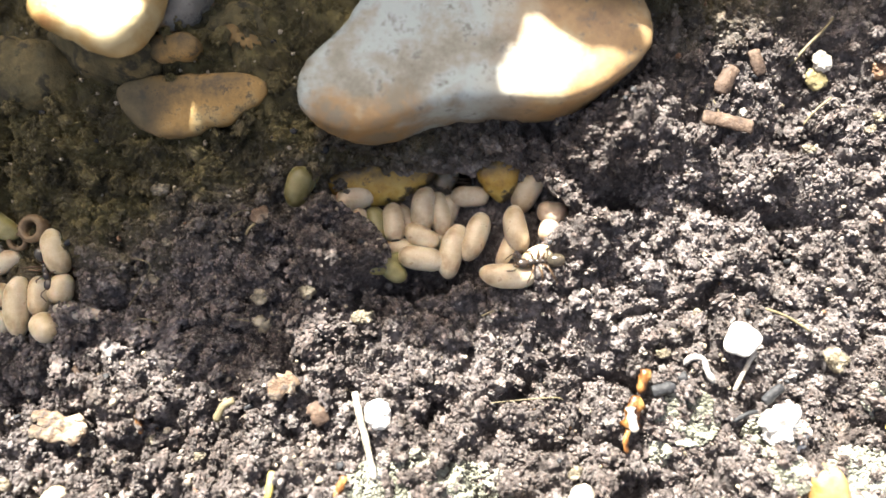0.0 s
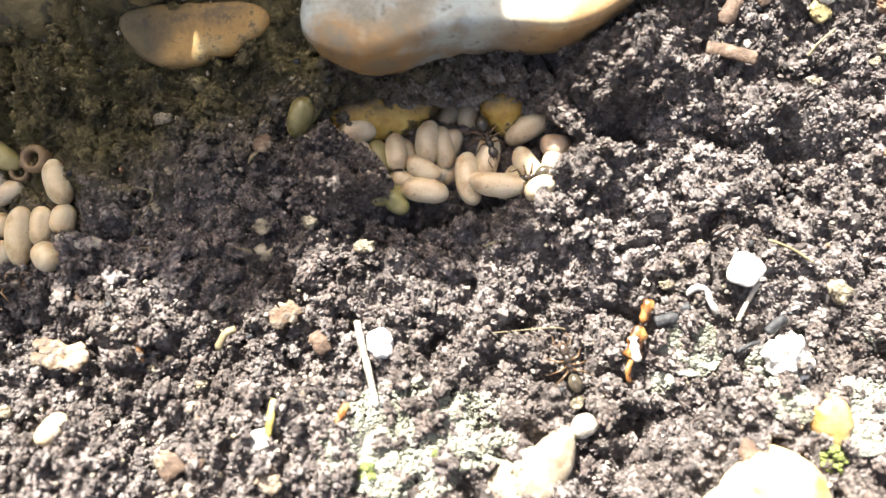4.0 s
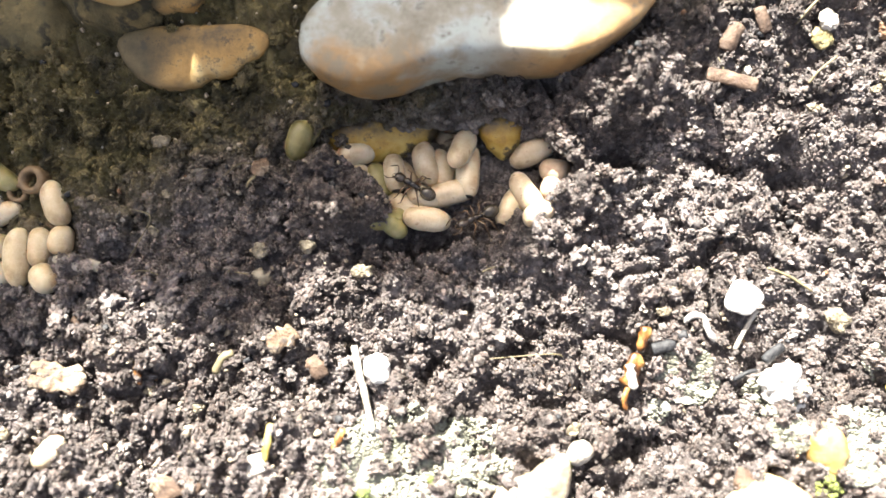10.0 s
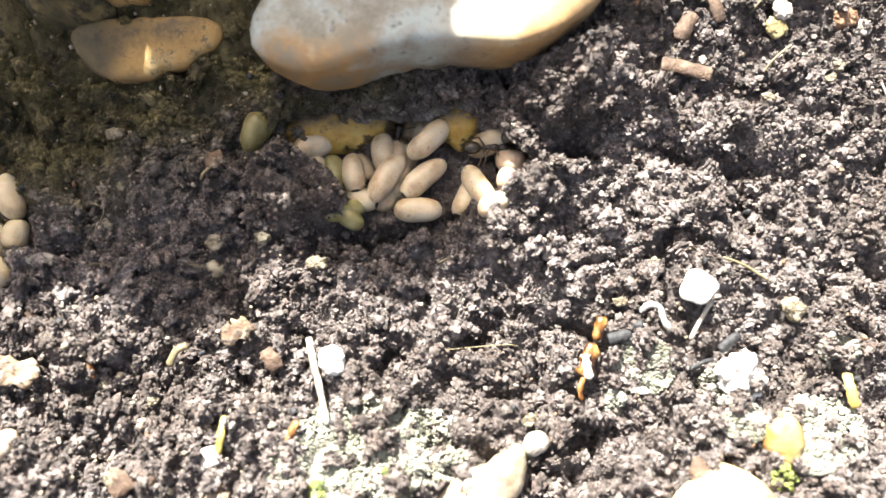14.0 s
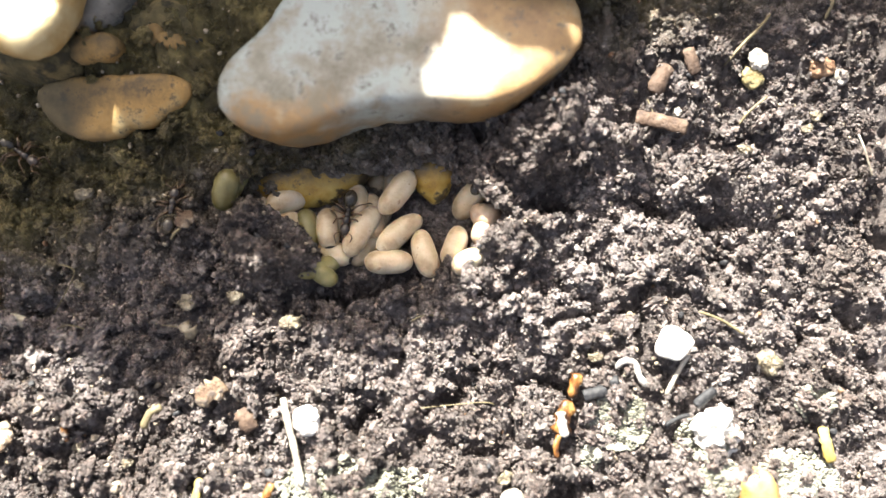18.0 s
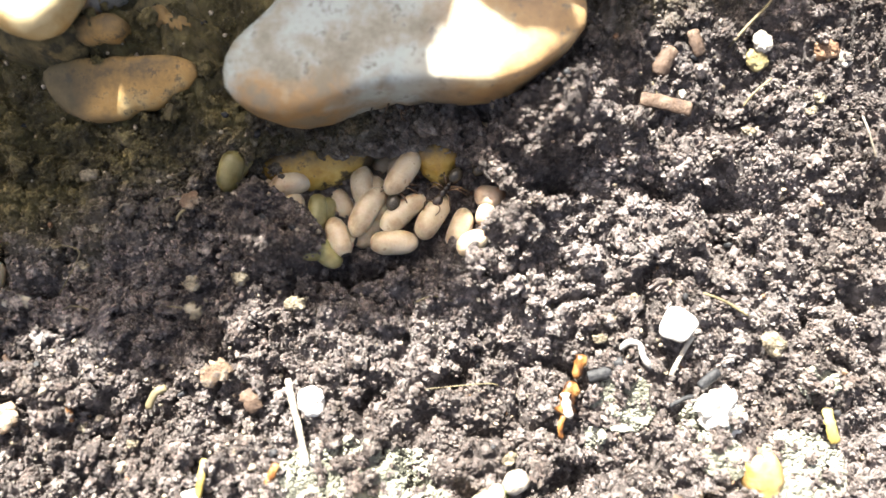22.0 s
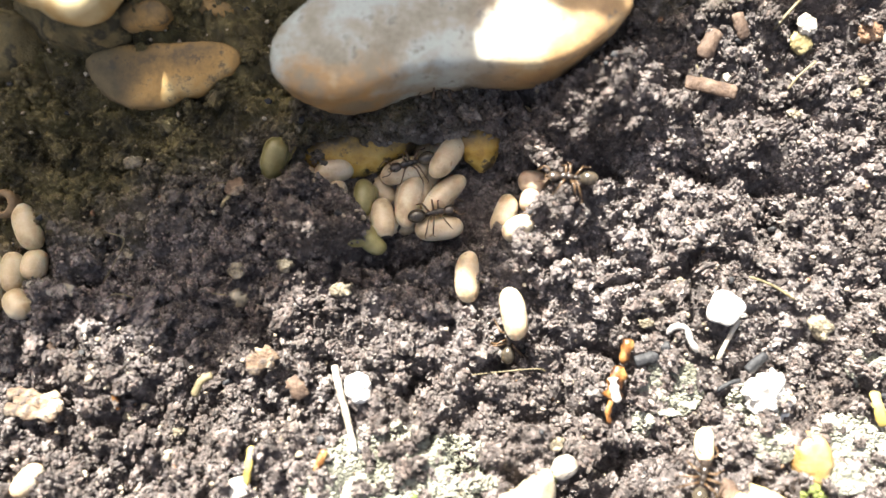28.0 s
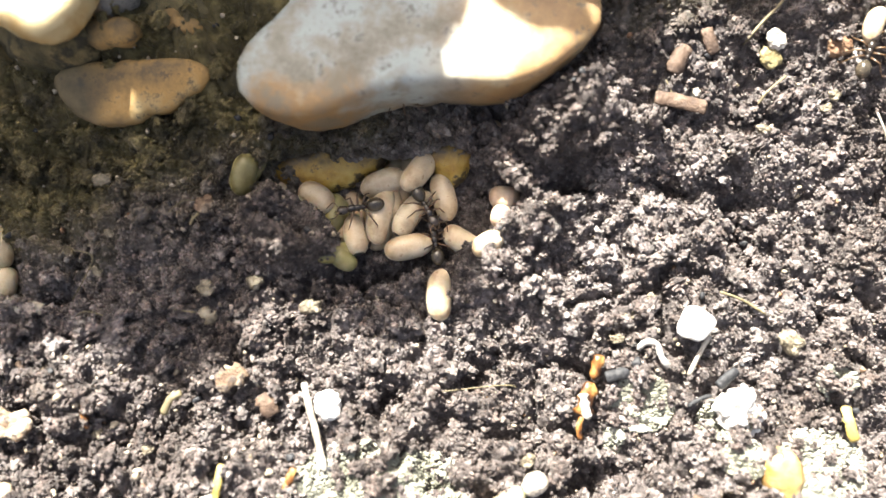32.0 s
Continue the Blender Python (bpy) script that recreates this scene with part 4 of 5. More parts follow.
# ---- crusts of lichen and tufts of moss ----
def cushion(name, centre, radius, count, size, material, label, category, seed):
    """A patch of little rounded growths pressed onto the soil, joined as one."""
    rng = np.random.default_rng(seed)
    vs, fs = stone_mesh(seed, 1 if count > 200 else 2, 0.5, 0.5)
    a, q = rng.uniform(0, math.tau, count), radius * np.sqrt(rng.uniform(0, 1, count)) * (1 + 0.35 * np.sin(3 * rng.uniform(0, math.tau) + 0))
    x, y = centre[0] + q * np.cos(a), centre[1] + 0.8 * q * np.sin(a)
    r = size * rng.uniform(0.5, 1.3, count)
    p = vs[None] * r[:, None, None] + np.stack([x, y, ground_height(x, y) + 0.32 + 0.4 * r], -1)[:, None]
    f = fs[None] + (np.arange(count) * len(vs))[:, None, None]
    return tagged(new(name, raw_mesh(name, p.reshape(-1, 3) * MM, f.reshape(-1, 3), material)), label, category, kind="stuff")


for _k, (_c, _r, _n) in enumerate((((21.85, -11.41, -2.58), 3.2, 150), ((-3.21, -18.77, -4.74), 5.0, 300), ((-7.08, -19.65, -5.01), 3.0, 110), ((30.29, -16.15, -4.00), 3.0, 120), ((35.92, -18.01, -4.53), 3.2, 130), ((2.65, -17.88, -4.48), 3.0, 90), ((39.36, -9.86, -1.87), 2.6, 90), ((18.62, -14.22, -3.48), 2.0, 60), ((37.10, -16.63, -4.14), 3.0, 110), ((29.18, -12.79, -3.04), 2.4, 80), ((-7.33, -19.67, -4.99), 3.0, 100))):
    cushion("lichen_crust", _c, _r, 15 * _n, 0.13, LICHEN, "grey-green lichen crust over the soil", "lichen", 70 + _k)
for _k, (_c, _r, _n) in enumerate((((11.06, -18.73, -4.76), 0.8, 60), ((-6.32, -21.35, -5.47), 1.2, 70), ((33.20, -20.49, -5.24), 0.9, 60), ((-9.67, -21.65, -5.56), 0.6, 30), ((-0.30, -19.90, -5.08), 0.4, 20))):
    cushion("moss_tuft", _c, _r, _n, 0.2, MOSS, "bright yellow-green tuft of moss", "moss", 90 + _k)

scatter("husk_grains", 90, (0.1, 0.28), RUST, "rust-brown bits of husk in the soil", "litter", 41, level=2, sink=-0.5, keep=off_chamber)
scatter("charcoal_grains", 160, (0.14, 0.36), CHAR, "black bits of charcoal in the soil", "litter", 43, level=2, sink=-0.4, keep=off_chamber)

# fine dead rootlets over the soil
for _k, _p in enumerate((
    [(-27.47, -2.32, 2.21), (-26.16, -1.14, 3.66), (-25.29, 0.51, 4.72), (-26.97, 1.20, 4.77)],
    [(-19.20, -3.09, 1.76), (-17.91, -3.41, 1.80), (-16.75, -3.44, 1.46)],
    [(-10.92, 9.54, 7.79), (-10.51, 9.17, 6.44), (-10.07, 8.51, 4.72)],
    [(-10.13, 9.81, 8.07), (-10.70, 9.12, 6.51), (-11.14, 8.53, 4.90)],
    [(-18.83, 3.89, 6.34), (-17.28, 4.68, 6.96), (-15.43, 4.80, 6.29)],
    [(4.28, -10.10, -1.68), (9.76, -9.77, -1.27), (11.04, -9.90, -1.58)],
    [(28.31, -15.30, -3.46), (30.09, -15.24, -2.96), (32.18, -15.79, -3.59)],
    [(24.88, 13.62, 11.04), (25.28, 12.12, 10.53), (24.76, 11.13, 9.54)],
    [(11.96, 11.43, 9.74), (12.91, 10.34, 9.48), (12.73, 9.26, 8.44)],
    [(3.84, -3.18, 1.60), (5.33, -2.90, 2.15), (7.13, -3.16, 1.57)],
    [(-28.00, -4.09, 1.16), (-26.34, -3.38, 1.97), (-24.46, -3.66, 1.43)])):
    strip("root_fibre", _p, 0.1, 0.09, TWIG, "hair-thin dead rootlet on the soil", "rootlet", seed=60 + _k)


# ---- cocoons ----
DARK_TIP = blotched("dark cocoon tip", [(0.4, (0.012, 0.01, 0.01)), (0.6, (0.035, 0.03, 0.028))], 900, rough=0.5)
GREENISH = blotched("greenish cocoon silk", [(0.35, (0.17, 0.145, 0.05)), (0.55, (0.27, 0.235, 0.1)), (0.7, (0.37, 0.325, 0.18))], 420, rough=0.4, relief=0.00006, fine=3200, sss=0.25)
OLIVE = blotched("olive cocoon silk", [(0.35, (0.1, 0.085, 0.028)), (0.55, (0.175, 0.15, 0.06)), (0.7, (0.25, 0.22, 0.105))], 420, rough=0.4, relief=0.00006, fine=3200, sss=0.2)
PINKISH = blotched("pinkish cocoon silk", [(0.34, (0.3, 0.2, 0.13)), (0.48, (0.41, 0.3, 0.21)), (0.64, (0.5, 0.39, 0.29))], 520, rough=0.4, relief=0.0001, fine=1700, sss=0.3)
WHITISH = blotched("old white silk", [(0.35, (0.26, 0.23, 0.18)), (0.65, (0.42, 0.38, 0.31))], 420, rough=0.6, relief=0.0001, fine=2500, sss=0.2)


def capsule(length, radius, seed, lo=0.0, hi=1.0, grow=1.0, n=28, rings=34):
    """A cocoon's shell along x, between two shares of its length, slightly bent and lumpy."""
    bm = bmesh.new()
    rows = []
    off = Vector((seed * 2.3, seed * 5.1, seed * 1.9))
    for k in range(rings + 1):
        s = lo + (hi - lo) * (0.5 - 0.5 * math.cos(math.pi * k / rings))
        u = 2 * s - 1
        r = radius * grow * max(0.0, 1 - abs(u) ** 3.0) ** 0.5 * (1 + 0.06 * u * math.sin(seed)) if 0 < s < 1 else 0.0
        bend = 0.05 * length * (1 - u * u) * math.sin(seed * 1.7)
        ring = []
        for j in range(n):
            a = j * math.tau / n
            p = Vector((u * length / 2, math.cos(a) * r + bend, math.sin(a) * r))
            g = 0.035 * noise.noise(p * 0.9 + off) + 0.012 * noise.noise(p * 3.5 + off)
            ring.append(bm.verts.new((p + Vector((0, math.cos(a), math.sin(a))) * g * (r > 0)) * MM))
        rows.append(ring)
    for a, b in zip(rows, rows[1:]):
        for j in range(n):
            bm.faces.new((a[j], b[j], b[(j + 1) % n], a[(j + 1) % n]))
    bmesh.ops.remove_doubles(bm, verts=bm.verts, dist=1e-6)
    bmesh.ops.recalc_face_normals(bm, faces=bm.faces)
    return bm


def cocoon(length, width, seed, label, material=None, tip=0):
    """A cocoon as one thing; tip -1 or 1: a dark cap at its rear or front end."""
    width = width * 1.05
    ob = part("cocoon", capsule(length, width / 2, seed), material or COCOON)
    if tip:
        lo, hi = (0.972, 1.0) if tip > 0 else (0.0, 0.028)
        part("dark_tip", capsule(length, width / 2, seed, lo, hi, 1.07, 20, 8), DARK_TIP, ob, "black spot at the end")
    return tagged(ob, label, "cocoon", "cocoons of the nest")


def lay(ob, x, y, z, ry, rz):
    ob.matrix_world = pose(x * MM, y * MM, z * MM, 0, ry, rz)
    return ob


def ring_cocoon(x, y, z, radius, length, tilt, turn):
    """An opened cocoon: a short brown tube with a rim."""
    bm = bmesh.new()
    n, rows = 28, []
    prof = [(0.0, 0.6), (0.3, 0.9), (0.6, 1.0), (0.88, 0.97), (1.0, 0.8), (0.97, 0.55), (0.8, 0.46), (0.3, 0.44), (0.12, 0.0)]
    for h, q in prof:
        rows.append([bm.verts.new(Vector((math.cos(j * math.tau / n) * radius * q, math.sin(j * math.tau / n) * radius * q, (h - 0.5) * length)) * MM) for j in range(n)])
    for a, b in zip(rows, rows[1:]):
        for j in range(n):
            bm.faces.new((a[j], a[(j + 1) % n], b[(j + 1) % n], b[j]))
    bmesh.ops.remove_doubles(bm, verts=bm.verts, dist=1e-6)
    ob = part("cocoon", bm, OPENED)
    ob.matrix_world = pose(x * MM, y * MM, z * MM, tilt, 0, turn)
    return tagged(ob, "empty brown cocoon, opened at its end", "cocoon", "cocoons of the nest")


OPENED = blotched("empty cocoon", [(0.35, (0.1, 0.06, 0.028)), (0.65, (0.24, 0.16, 0.08))], 400, rough=0.55)

CREAM = blotched("pale cocoon silk", [(0.33, (0.3, 0.215, 0.115)), (0.45, (0.48, 0.38, 0.235)), (0.64, (0.6, 0.515, 0.37))], 420, (0.6, 0.74, (0.3, 0.21, 0.11)), 0.36, 0.00012, 1700, sss=0.3)

# those that lie still, in the pocket beside the chamber
_lab = "cream cocoon packed in a soil pocket"
lay(cocoon(5.59, 2.15, 1, _lab, CREAM), -37.88, -1.68, 1.71, -25, 93)
lay(cocoon(3.72, 1.95, 2, _lab, CREAM), -36.21, -0.77, 1.99, -25, 88)
lay(cocoon(2.9, 2.15, 3, "short rounded cream cocoon in a soil pocket", CREAM), -34.98, -3.75, 1.75, 7, -53)
lay(cocoon(2.89, 2.1, 4, _lab, CREAM), -34.22, -0.18, 2.22, -26, 81)
lay(cocoon(4.38, 2.1, 5, _lab, CREAM), -34.70, 2.80, 3.93, -26, 111)
lay(cocoon(4.6, 1.25, 6, "flattened whitish cocoon, half buried in soil", WHITISH), -32.2, -2.45, 2.25, 2, -8)
lay(cocoon(2.99, 2.1, 7, _lab, CREAM), -39.93, -3.21, 0.98, -11, 44)
lay(cocoon(3.88, 2.2, 8, _lab, CREAM), -40.70, -0.79, 1.89, -4, 9)
lay(cocoon(4.11, 1.9, 9, "tan cocoon under loose crumbs", COCOON), -40.04, 1.98, 2.99, -12, 22)
lay(cocoon(4.53, 2.0, 10, "greenish cocoon under loose crumbs", GREENISH), -40.14, 5.25, 5.03, 17, -31)
lay(cocoon(3.11, 1.7, 11, "whitish cocoon with a dent", WHITISH), -40.73, 3.31, 4.04, 25, -56)
lay(cocoon(4.57, 2.1, 12, _lab, CREAM), -43.42, -1.97, 1.36, -24, 72)
ring_cocoon(-36.7, 4.95, 4.3, 1.35, 2.8, 30, -18)
ring_cocoon(-38.47, 4.08, 3.66, 0.95, 2.0, 35, 15)
lay(cocoon(3.20, 2.0, 14, "lone cream cocoon on sunlit soil"), -33.23, -17.80, -3.46, -12, 50)

# those that lie still in the chamber
_lab = "greenish cocoon at the rim of the chamber"
lay(cocoon(3.9, 2.2, 15, _lab, OLIVE), -12.6, 7.6, 7.05, -33, 71)
lay(cocoon(2.4, 1.3, 16, _lab, OLIVE), -11.65, 8.35, 6.8, -24, 57)
lay(cocoon(5.10, 1.6, 17, "greenish cocoon half under a soil lump", GREENISH), -4.4, 1.95, 3.1, 24, 35)
lay(cocoon(2.72, 1.7, 18, "greenish cocoon half under a soil lump", GREENISH), -4.0, 1.15, 2.9, 30, -28)
lay(cocoon(2.60, 1.9, 19, "tan cocoon seen on its end"), -7.27, 5.94, 3.71, -13, 101)
lay(cocoon(3.68, 1.9, 20, "dull tan cocoon deep in the chamber"), -10.87, 7.96, 3.89, -3, 10)
lay(cocoon(2.9, 2.1, 21, "pinkish cocoon at the rim of the chamber", PINKISH), 10.60, 5.86, 5.2, -8, -18)
lay(cocoon(2.6, 2.0, 22, "pinkish cocoon at the rim of the chamber", PINKISH), 10.31, 4.44, 4.5, -20, 75)
lay(cocoon(3.05, 1.8, 23, "cream cocoon sunk in lit crumbs"), 8.85, 0.98, 5.22, -9, 29)
lay(cocoon(4.52, 2.0, 24, "dull tan cocoon deep in the chamber"), 0.31, 6.79, 3.61, -13, 100)
lay(cocoon(3.27, 2.0, 25, "dull tan cocoon deep under the yellow stone"), 0.7, 11.3, 3.2, -23, 57)
lay(cocoon(3.68, 1.9, 26, "tan cocoon in the middle of the heap"), -0.74, 4.38, 2.32, -5, 21)

_lab = "dull tan cocoon under others in the chamber"
lay(cocoon(3.18, 1.85, 51, _lab), -2.99, 6.76, 2.87, 12, -60)
lay(cocoon(2.69, 1.8, 52, "greenish cocoon under others in the chamber", GREENISH), -4.51, 5.70, 3.22, -13, 82)
lay(cocoon(3.06, 1.9, 53, _lab), 1.14, 7.44, 3.36, -13, 70)
lay(cocoon(3.6, 2.0, 54, "dull cream cocoon with a black end", None, 1), -3.15, 3.56, 2.65, -4, -28)
lay(cocoon(3.17, 1.9, 55, _lab), -0.92, 3.92, 2.30, -13, 71)
lay(cocoon(3.17, 1.9, 56, _lab), 1.00, 5.09, 2.20, -10, 50)


# ---- ants ----
ANT = blotched("dark brown ant", [(0.35, (0.012, 0.009, 0.007)), (0.6, (0.04, 0.028, 0.02))], 900, rough=0.28, relief=0.00003, fine=4000)
ANT_LEG = blotched("ant leg", [(0.35, (0.05, 0.028, 0.014)), (0.65, (0.12, 0.07, 0.035))], 900, rough=0.35, relief=0.00002, fine=4000)

EYE = blotched("ant eye", [(0.35, (0.004, 0.004, 0.004)), (0.65, (0.01, 0.01, 0.01))], 900, rough=0.1, relief=0.00001, fine=4000)
GASTER = blotched("glossy abdomen", [(0.35, (0.03, 0.024, 0.016)), (0.6, (0.075, 0.06, 0.042))], 900, rough=0.2, relief=0.00002, fine=4000)


def ball(parts, n=20, rings=14):
    """A bmesh of ellipsoids (x, y, z, rx, ry, rz in mm)."""
    bm = bmesh.new()
    for x, y, z, rx, ry, rz in parts:
        bmesh.ops.create_uvsphere(bm, u_segments=n, v_segments=rings, radius=1.0, matrix=Matrix.Translation(Vector((x, y, z)) * MM) @ Matrix.Diagonal((rx * MM, ry * MM, rz * MM, 1)))
    return bm


def limb(points, radii):
    bm = bmesh.new()
    n, rows = 8, []
    pts = [Vector(p) for p in points]
    for k, (p, r) in enumerate(zip(pts, radii)):
        t = (pts[min(k + 1, len(pts) - 1)] - pts[max(k - 1, 0)]).normalized()
        side = t.cross(Vector((0.1, 0.2, 1))).normalized()
        top = side.cross(t)
        rows.append([bm.verts.new((p + (side * math.cos(j * math.tau / n) + top * math.sin(j * math.tau / n)) * r) * MM) for j in range(n)])
    for a, b in zip(rows, rows[1:]):
        for j in range(n):
            bm.faces.new((a[j], a[(j + 1) % n], b[(j + 1) % n], b[j]))
    bm.faces.new(rows[0][::-1])
    bm.faces.new(rows[-1])
    return bm


# hip x and the reach of each leg's knee and foot, forwards and outwards
LEGS = ((0.42, 0.6, 0.62, 1.0, 1.15), (0.1, 0.0, 0.8, -0.1, 1.45), (-0.22, -0.6, 0.7, -1.15, 1.4))


def ant(label):
    top = tagged(new("ant"), label, "ant", "worker ants")
    top.empty_display_size = 0.001
    top.scale = (1.17, 1.17, 1.17)
    head = part("head", ball([(1.3, 0, 0.12, 0.46, 0.4, 0.3), (1.12, 0, 0.14, 0.3, 0.36, 0.26)]), ANT, top)
    part("thorax", ball([(0.55, 0, 0.15, 0.42, 0.3, 0.3), (0.12, 0, 0.14, 0.38, 0.24, 0.24), (-0.28, 0, 0.1, 0.26, 0.2, 0.2)]), ANT, top)
    part("petiole", ball([(-0.58, 0, 0.06, 0.12, 0.14, 0.2)], 12, 8), ANT, top)
    gaster = part("gaster", ball([(-1.25, 0, 0.12, 0.7, 0.54, 0.5), (-0.95, 0, 0.1, 0.42, 0.44, 0.4)]), GASTER, top, "glossy grey-brown abdomen")
    for dx in (-0.02, -0.27, -0.48):
        q = 1.015 * math.sqrt(1 - (dx / 0.7) ** 2)
        part("band", ball([(-1.25 + dx, 0, 0.12, 0.035, 0.54 * q, 0.5 * q)], 20, 8), ANT_LEG, gaster, "thin paler seam of the abdomen")
    for s in (-1, 1):
        part("eye", ball([(1.4, 0.29 * s, 0.24, 0.1, 0.07, 0.09)], 10, 8), EYE, head, "glossy black eye")
        part("mandible", limb([(1.66, 0.16 * s, 0.02), (1.86, 0.15 * s, -0.02), (1.96, 0.02 * s, -0.04)], [0.08, 0.06, 0.015]), ANT_LEG, head)
        part("antenna", limb([(1.55, 0.18 * s, 0.25), (1.8, 0.6 * s, 0.42), (2.0, 0.7 * s, 0.35), (2.5, 0.5 * s, 0.05)], [0.045, 0.04, 0.05, 0.04]), ANT_LEG, head)
    legs = []
    for s in (-1, 1):
        for hx, kx, ky, fx, fy in LEGS:
            leg = part("leg", limb([(0, 0, 0), ((kx - hx) * 0.55, (ky * 0.5) * s, 0.28), (kx - hx, ky * s, 0.42), ((kx + fx) / 2 - hx, (ky + fy) / 2 * s, -0.05), (fx - hx, fy * s, -0.42)], [0.09, 0.085, 0.065, 0.055, 0.035]), ANT_LEG, top)
            part("foot", limb([(fx - hx, fy * s, -0.42), (fx - hx + 0.06, (fy + 0.1) * s, -0.45), (fx - hx + 0.12, (fy + 0.18) * s, -0.46)], [0.036, 0.03, 0.022]), ANT_LEG, leg)
            leg.location = Vector((hx, 0.16 * s, 0.02)) * MM
            legs.append((leg, s, hx))
    return top, legs


# ---- what moves: seconds, place in mm, pitch and heading ----
def motions():
    def carry(ob, rows):
        rows = [rows[0]] * (rows[0][0] > 0) + list(rows)
        rows = [(0.0 if k == 0 else r[0], *r[1:]) for k, r in enumerate(rows)]
        if rows[-1][0] < 32.0:
            rows.append((32.0, *rows[-1][1:]))
        walk(ob, [(t, pose(x * MM, y * MM, z * MM, 0, ry, rz)) for t, x, y, z, ry, rz in rows])
        return rows

    # cocoons that the ants shift
    for length, width, seed, tip, label, rows in COCOON_PATHS:
        carry(cocoon(length, width, seed, label, GREENISH if "greenish" in label else None, tip), rows)

    # ants, with legs that step while they walk
    for k, (label, rows) in enumerate(ANT_PATHS):
        top, legs = ant(label)
        rows = carry(top, rows)
        for i, (leg, s, hx) in enumerate(legs):
            home = leg.location.copy()
            steps, phase = [], math.pi * ((i + i // 3) % 2) + 0.7 * k
            for a, b in zip(rows, rows[1:]):
                gone = math.dist(a[1:4], b[1:4])
                span = b[0] - a[0]
                count = max(1, min(40, int(span / 0.11))) if gone > 0.8 else 1
                for j in range(count):
                    t = a[0] + span * j / count
                    swing = 16 * math.sin(phase + t * 26) if gone > 0.8 else 4 * math.sin(phase + t)
                    steps.append((t, home, swing))
            steps.append((32.0, home, 4 * math.sin(phase)))
            walk(leg, [(t, Matrix.Translation(p) @ pose(0, 0, 0, 0, 0, a)) for t, p, a in steps])


